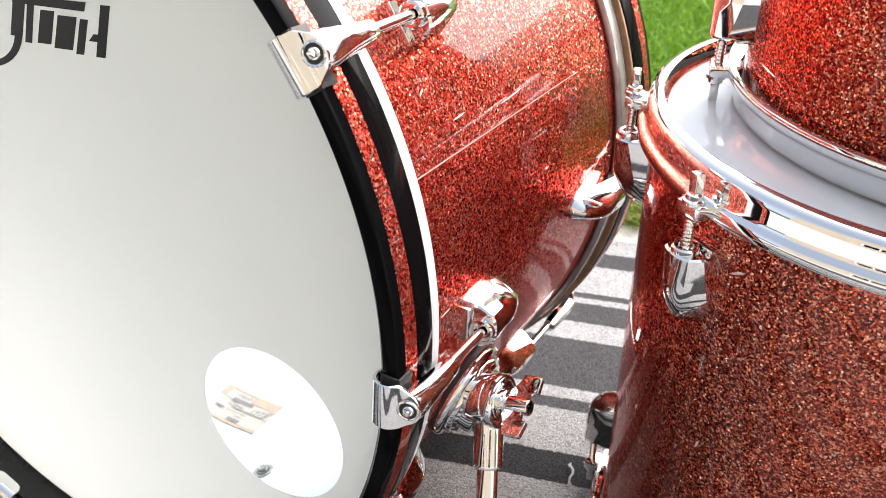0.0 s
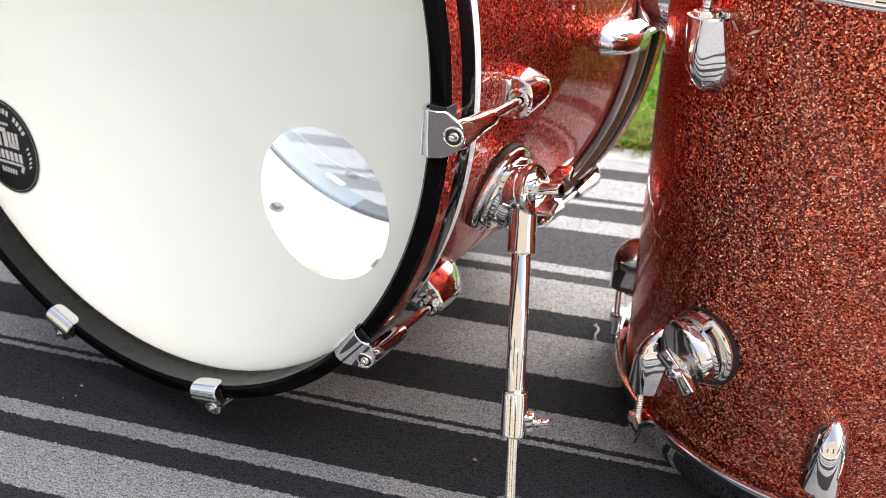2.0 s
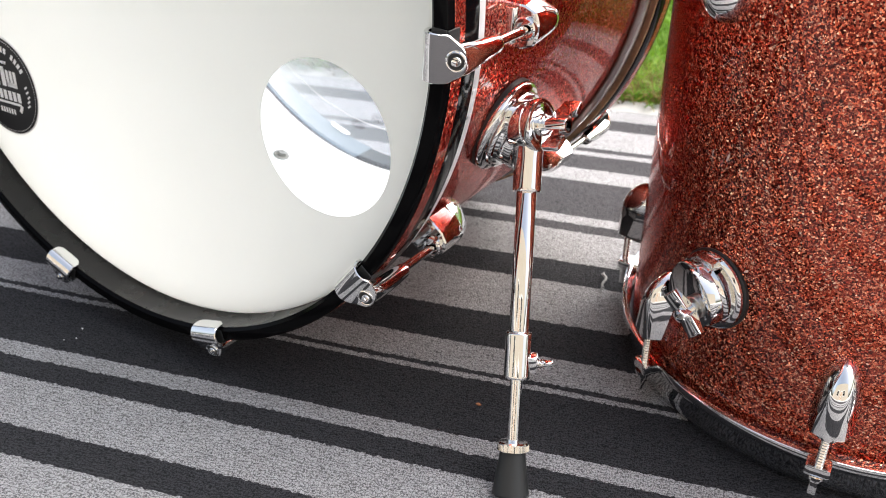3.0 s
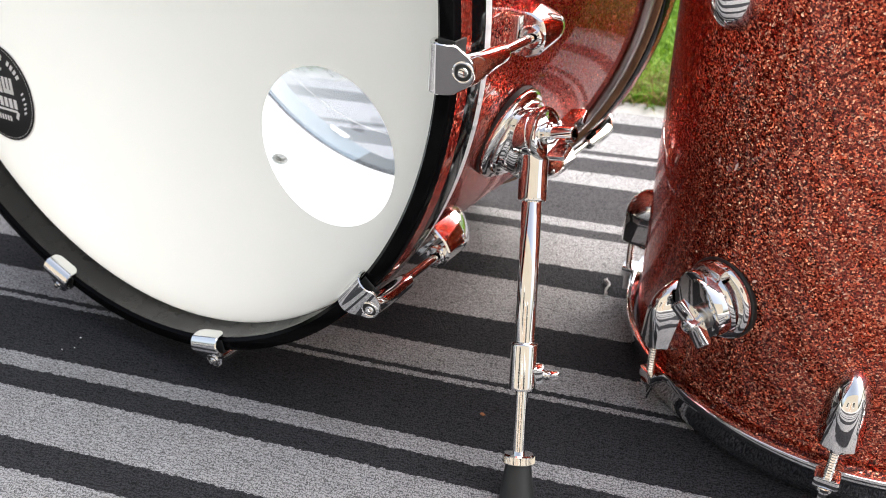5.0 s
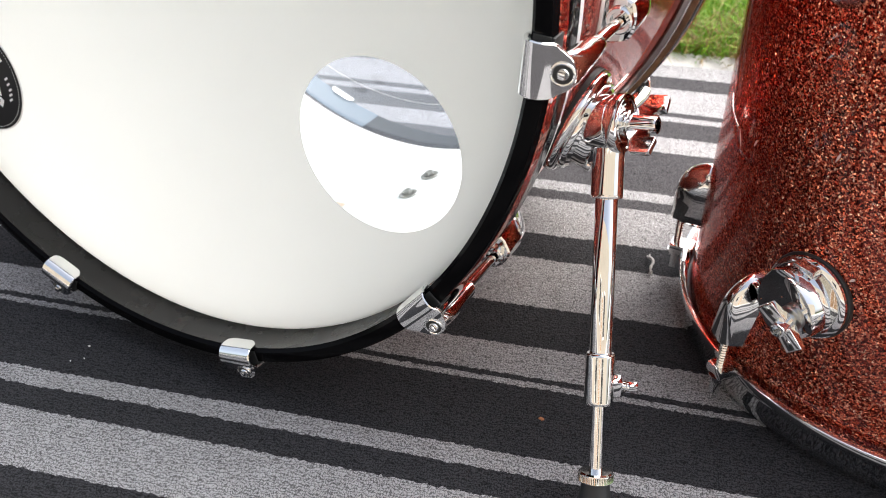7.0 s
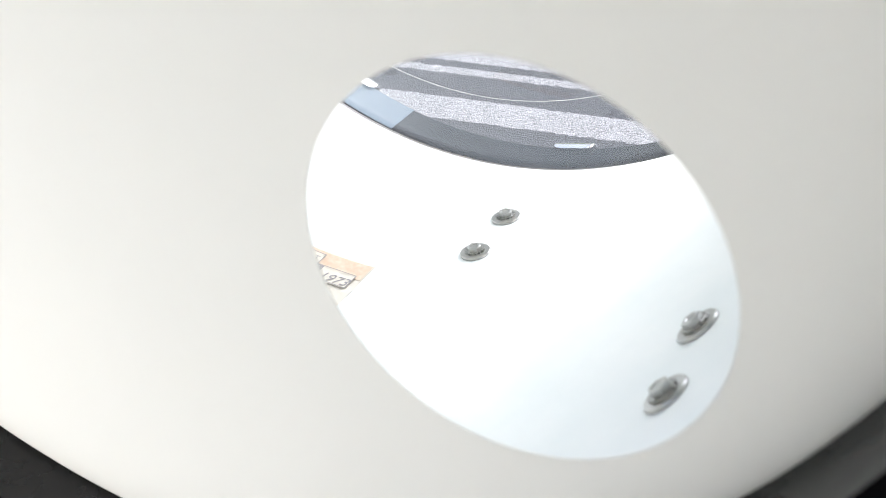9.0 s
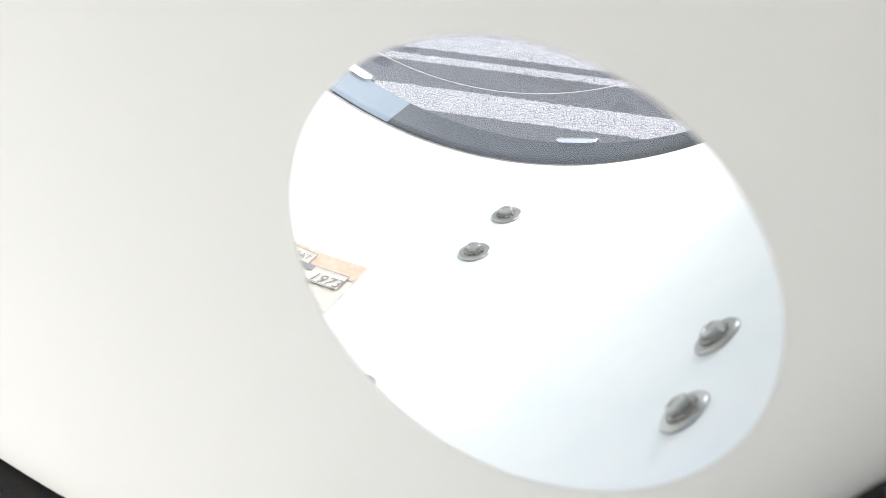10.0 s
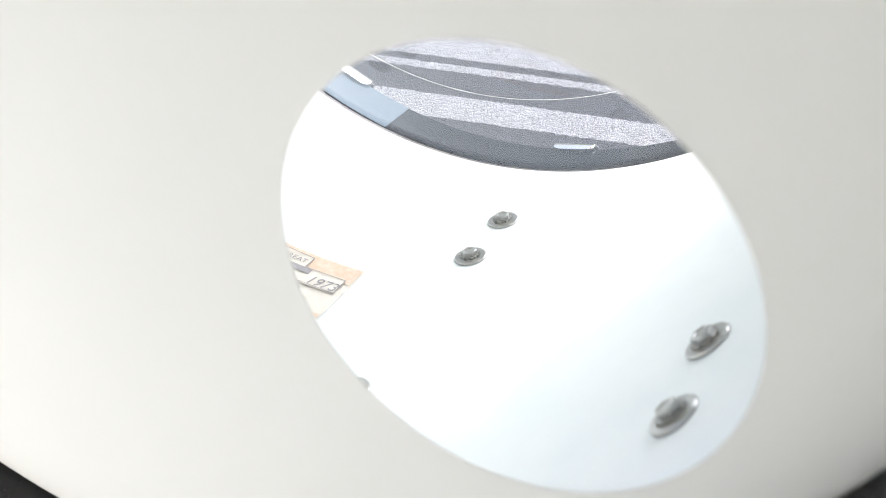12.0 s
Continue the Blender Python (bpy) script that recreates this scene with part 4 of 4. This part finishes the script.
for q in range(0, 360, 8):
    rr = 0.0208 + 0.0062 * max(0.0, math.cos(radians(q - 112))) ** 5 + 0.0022 * max(0.0, math.cos(radians(q - 20))) ** 6 + 0.0030 * max(0.0, math.cos(radians(q - 275))) ** 4
    cap.append((rr * math.cos(radians(q)), rr * math.sin(radians(q))))
plate(bm, cap, -0.0010, 0.0030, basis(pc, ttan, ax.cross(ttan), ax), 0.0012)
part("end_plate", bm, CHROME, leg_bracket)
bm = bmesh.new()
soft_rod(bm, pc + ax * 0.0025 - up_z * 0.003 + ttan * 0.006, pc + ax * 0.0075 - up_z * 0.003 + ttan * 0.006, 0.0086, 0.001)
part("stud", bm, STEEL, leg_bracket)
wu = (up_z * 0.66 - ttan * 0.75)
wu = (wu - ax * wu.dot(ax)).normalized()
put("wing_nut", BROAD_WING, leg_bracket, basis(pc + ax * 0.0095 - up_z * 0.003 + ttan * 0.006, wu, ax.cross(wu), ax) @ Matrix.Scale(0.9, 4))

# scuffs in the wraps
def scuff(parent, o, along_, out, length, width):
    bm = bmesh.new()
    pts = [(-length / 2, 0), (-length * 0.2, -width * 0.4), (length * 0.25, -width * 0.5), (length / 2, width * 0.1), (length * 0.1, width * 0.5), (-length * 0.3, width * 0.3)]
    al = along_.normalized()
    plate(bm, pts, -0.0002, 0.00015, basis(o, al, out.cross(al), out), 0.0)
    part("scuff", bm, SCUFF, parent, "pale scuff in the wrap")


for ang, h, tilt, ln in ((-119.2, 0.2178, 1.3, 0.007), (-148.0, 0.184, -0.9, 0.012), (-141.0, 0.192, 1.2, 0.006), (-118.0, 0.346, 0.5, 0.012), (-109.4, 0.147, 0.8, 0.004)):
    a = radians(ang)
    rad, tan = Vector((math.cos(a), math.sin(a), 0)), Vector((-math.sin(a), math.cos(a), 0))
    scuff(floor_tom, rad * 0.1781 + Vector((0, 0, h)), tan * math.cos(tilt) + Vector((0, 0, math.sin(tilt))), rad, ln, 0.0016)
for ang, y, tilt, ln in ((-9.8, 0.072, 0.3, 0.013), (-8.6, 0.068, 1.0, 0.006), (26.4, 0.085, 0.6, 0.006), (2.3, 0.300, 0.5, 0.018), (4.0, 0.322, 0.5, 0.008), (0.7, 0.068, 0.1, 0.010), (21.9, 0.112, 0.05, 0.014), (20.6, 0.175, 0.05, 0.030)):
    a = radians(ang)
    rad, tan = Vector((math.cos(a), 0, math.sin(a))), Vector((-math.sin(a), 0, math.cos(a)))
    scuff(bass, rad * 0.2791 + Vector((0, y, 0)), tan * math.sin(tilt) + Vector((0, math.cos(tilt), 0)), rad, ln, 0.0011)

# white chips beside the spur
for ang, y, tilt, ln in ((-11.4, 0.0405, 0.4, 0.006), (-8.2, 0.0395, 1.1, 0.004)):
    a = radians(ang)
    rad, tan = Vector((math.cos(a), 0, math.sin(a))), Vector((-math.sin(a), 0, math.cos(a)))
    bm = bmesh.new()
    plate(bm, [(-ln / 2, -0.0012), (ln * 0.1, -0.0019), (ln / 2, -0.0003), (ln * 0.2, 0.0010), (-ln * 0.3, 0.0010)], -0.0003, 0.0006, basis(rad * 0.2886 + Vector((0, y, 0)), tan * math.sin(tilt) + Vector((0, math.cos(tilt), 0)), rad.cross(tan * math.sin(tilt) + Vector((0, math.cos(tilt), 0))), rad), 0.0002)
    part("chip", bm, RIM_WHITE, bass, "white chip at the head rim")

# ---------------------------------------------------------------- small things on the rug
cu = bpy.data.curves.new("lint", "CURVE")
cu.dimensions, cu.bevel_depth, cu.bevel_resolution = "3D", 0.0006, 2
rl = random.Random(4)
for _ in range(7):
    sp = cu.splines.new("NURBS")
    pts = ((0.286, 0.292, 0.002), (0.288, 0.286, 0.004), (0.293, 0.284, 0.005), (0.295, 0.278, 0.005), (0.293, 0.273, 0.004), (0.296, 0.268, 0.002))
    sp.points.add(len(pts) - 1)
    for q, p in zip(sp.points, pts):
        q.co = (*(c + rl.uniform(-0.0012, 0.0012) for c in p), 1)
    sp.use_endpoint_u = True
cu.materials.append(FLUFF)
tagged(new("lint", cu), "curl of white lint lying on the rug", "lint")
bm = bmesh.new()
plate(bm, [(-0.002, -0.001), (0.001, -0.0017), (0.0024, 0.0), (0.0006, 0.0010), (-0.0012, 0.001)], 0.0003, 0.0012, Matrix.Translation((0.280, 0.066, 0.0)), 0.0002)
tagged(part("leaf_bit", bm, LEAF), "tiny brown leaf fragment on the rug", "leaf")


for x, y, size in ((-0.0620, -0.0334, 0.0010), (-0.0550, -0.0455, 0.0006), (-0.0620, -0.0528, 0.0005)):
    bm = bmesh.new()
    plate(bm, [(-size, -size * 0.5), (size * 0.2, -size * 0.7), (size, size * 0.1), (-size * 0.1, size * 0.6)], 0.0002, 0.0009, Matrix.Translation((x, y, 0.0)), 0.0001)
    tagged(part("crumb", bm, PRINT_WHITE), "tiny white crumb lying on the dark rug stripe", "crumb", "crumbs on the rug")


# ---------------------------------------------------------------- grass
def blades(name, count, x0, x1, y0, y1, h0, h1, mat, lean, seed, label, foot=-0.045):
    rnd = random.Random(seed)
    vs, fs = [], []
    for _ in range(count):
        x, y = rnd.uniform(x0, x1), y0 + (y1 - y0) * rnd.random() ** 1.4
        h, w = rnd.uniform(h0, h1), rnd.uniform(0.0014, 0.0032)
        a, b = rnd.uniform(0, 2 * math.pi), rnd.uniform(0, 2 * math.pi)
        bend = rnd.uniform(0.1, lean) * h
        c, s = math.cos(a), math.sin(a)
        i = len(vs)
        for f, wf, up in ((0.0, 1.0, 0.0), (0.3, 0.95, 0.55), (0.75, 0.65, 0.9)):
            ox, oy = x + bend * f * math.cos(b), y + bend * f * math.sin(b)
            vs += [(ox - c * w * wf / 2, oy - s * w * wf / 2, foot + h * up), (ox + c * w * wf / 2, oy + s * w * wf / 2, foot + h * up)]
        vs.append((x + bend * 1.25 * math.cos(b), y + bend * 1.25 * math.sin(b), foot + h))
        fs += [(i, i + 1, i + 3, i + 2), (i + 2, i + 3, i + 5, i + 4), (i + 4, i + 5, i + 6)]
    me = bpy.data.meshes.new(name)
    me.from_pydata(vs, [], fs)
    me.materials.append(mat)
    ob = new(name, me)
    ob.matrix_world = Matrix.Rotation(STRIPE_TURN, 4, "Z")
    return tagged(ob, label, "grass", kind="stuff")


blades("grass", 95000, -1.1, 1.1, GRASS_EDGE + 0.005, 2.4, 0.03, 0.070, GRASS, 1.3, 3, "bright green lawn grass beside the terrace")
blades("dry_grass", 10000, -1.2, 1.2, GRASS_EDGE + 0.003, GRASS_EDGE + 0.10, 0.035, 0.075, STRAW, 1.5, 5, "dry brown grass along the edge of the terrace")
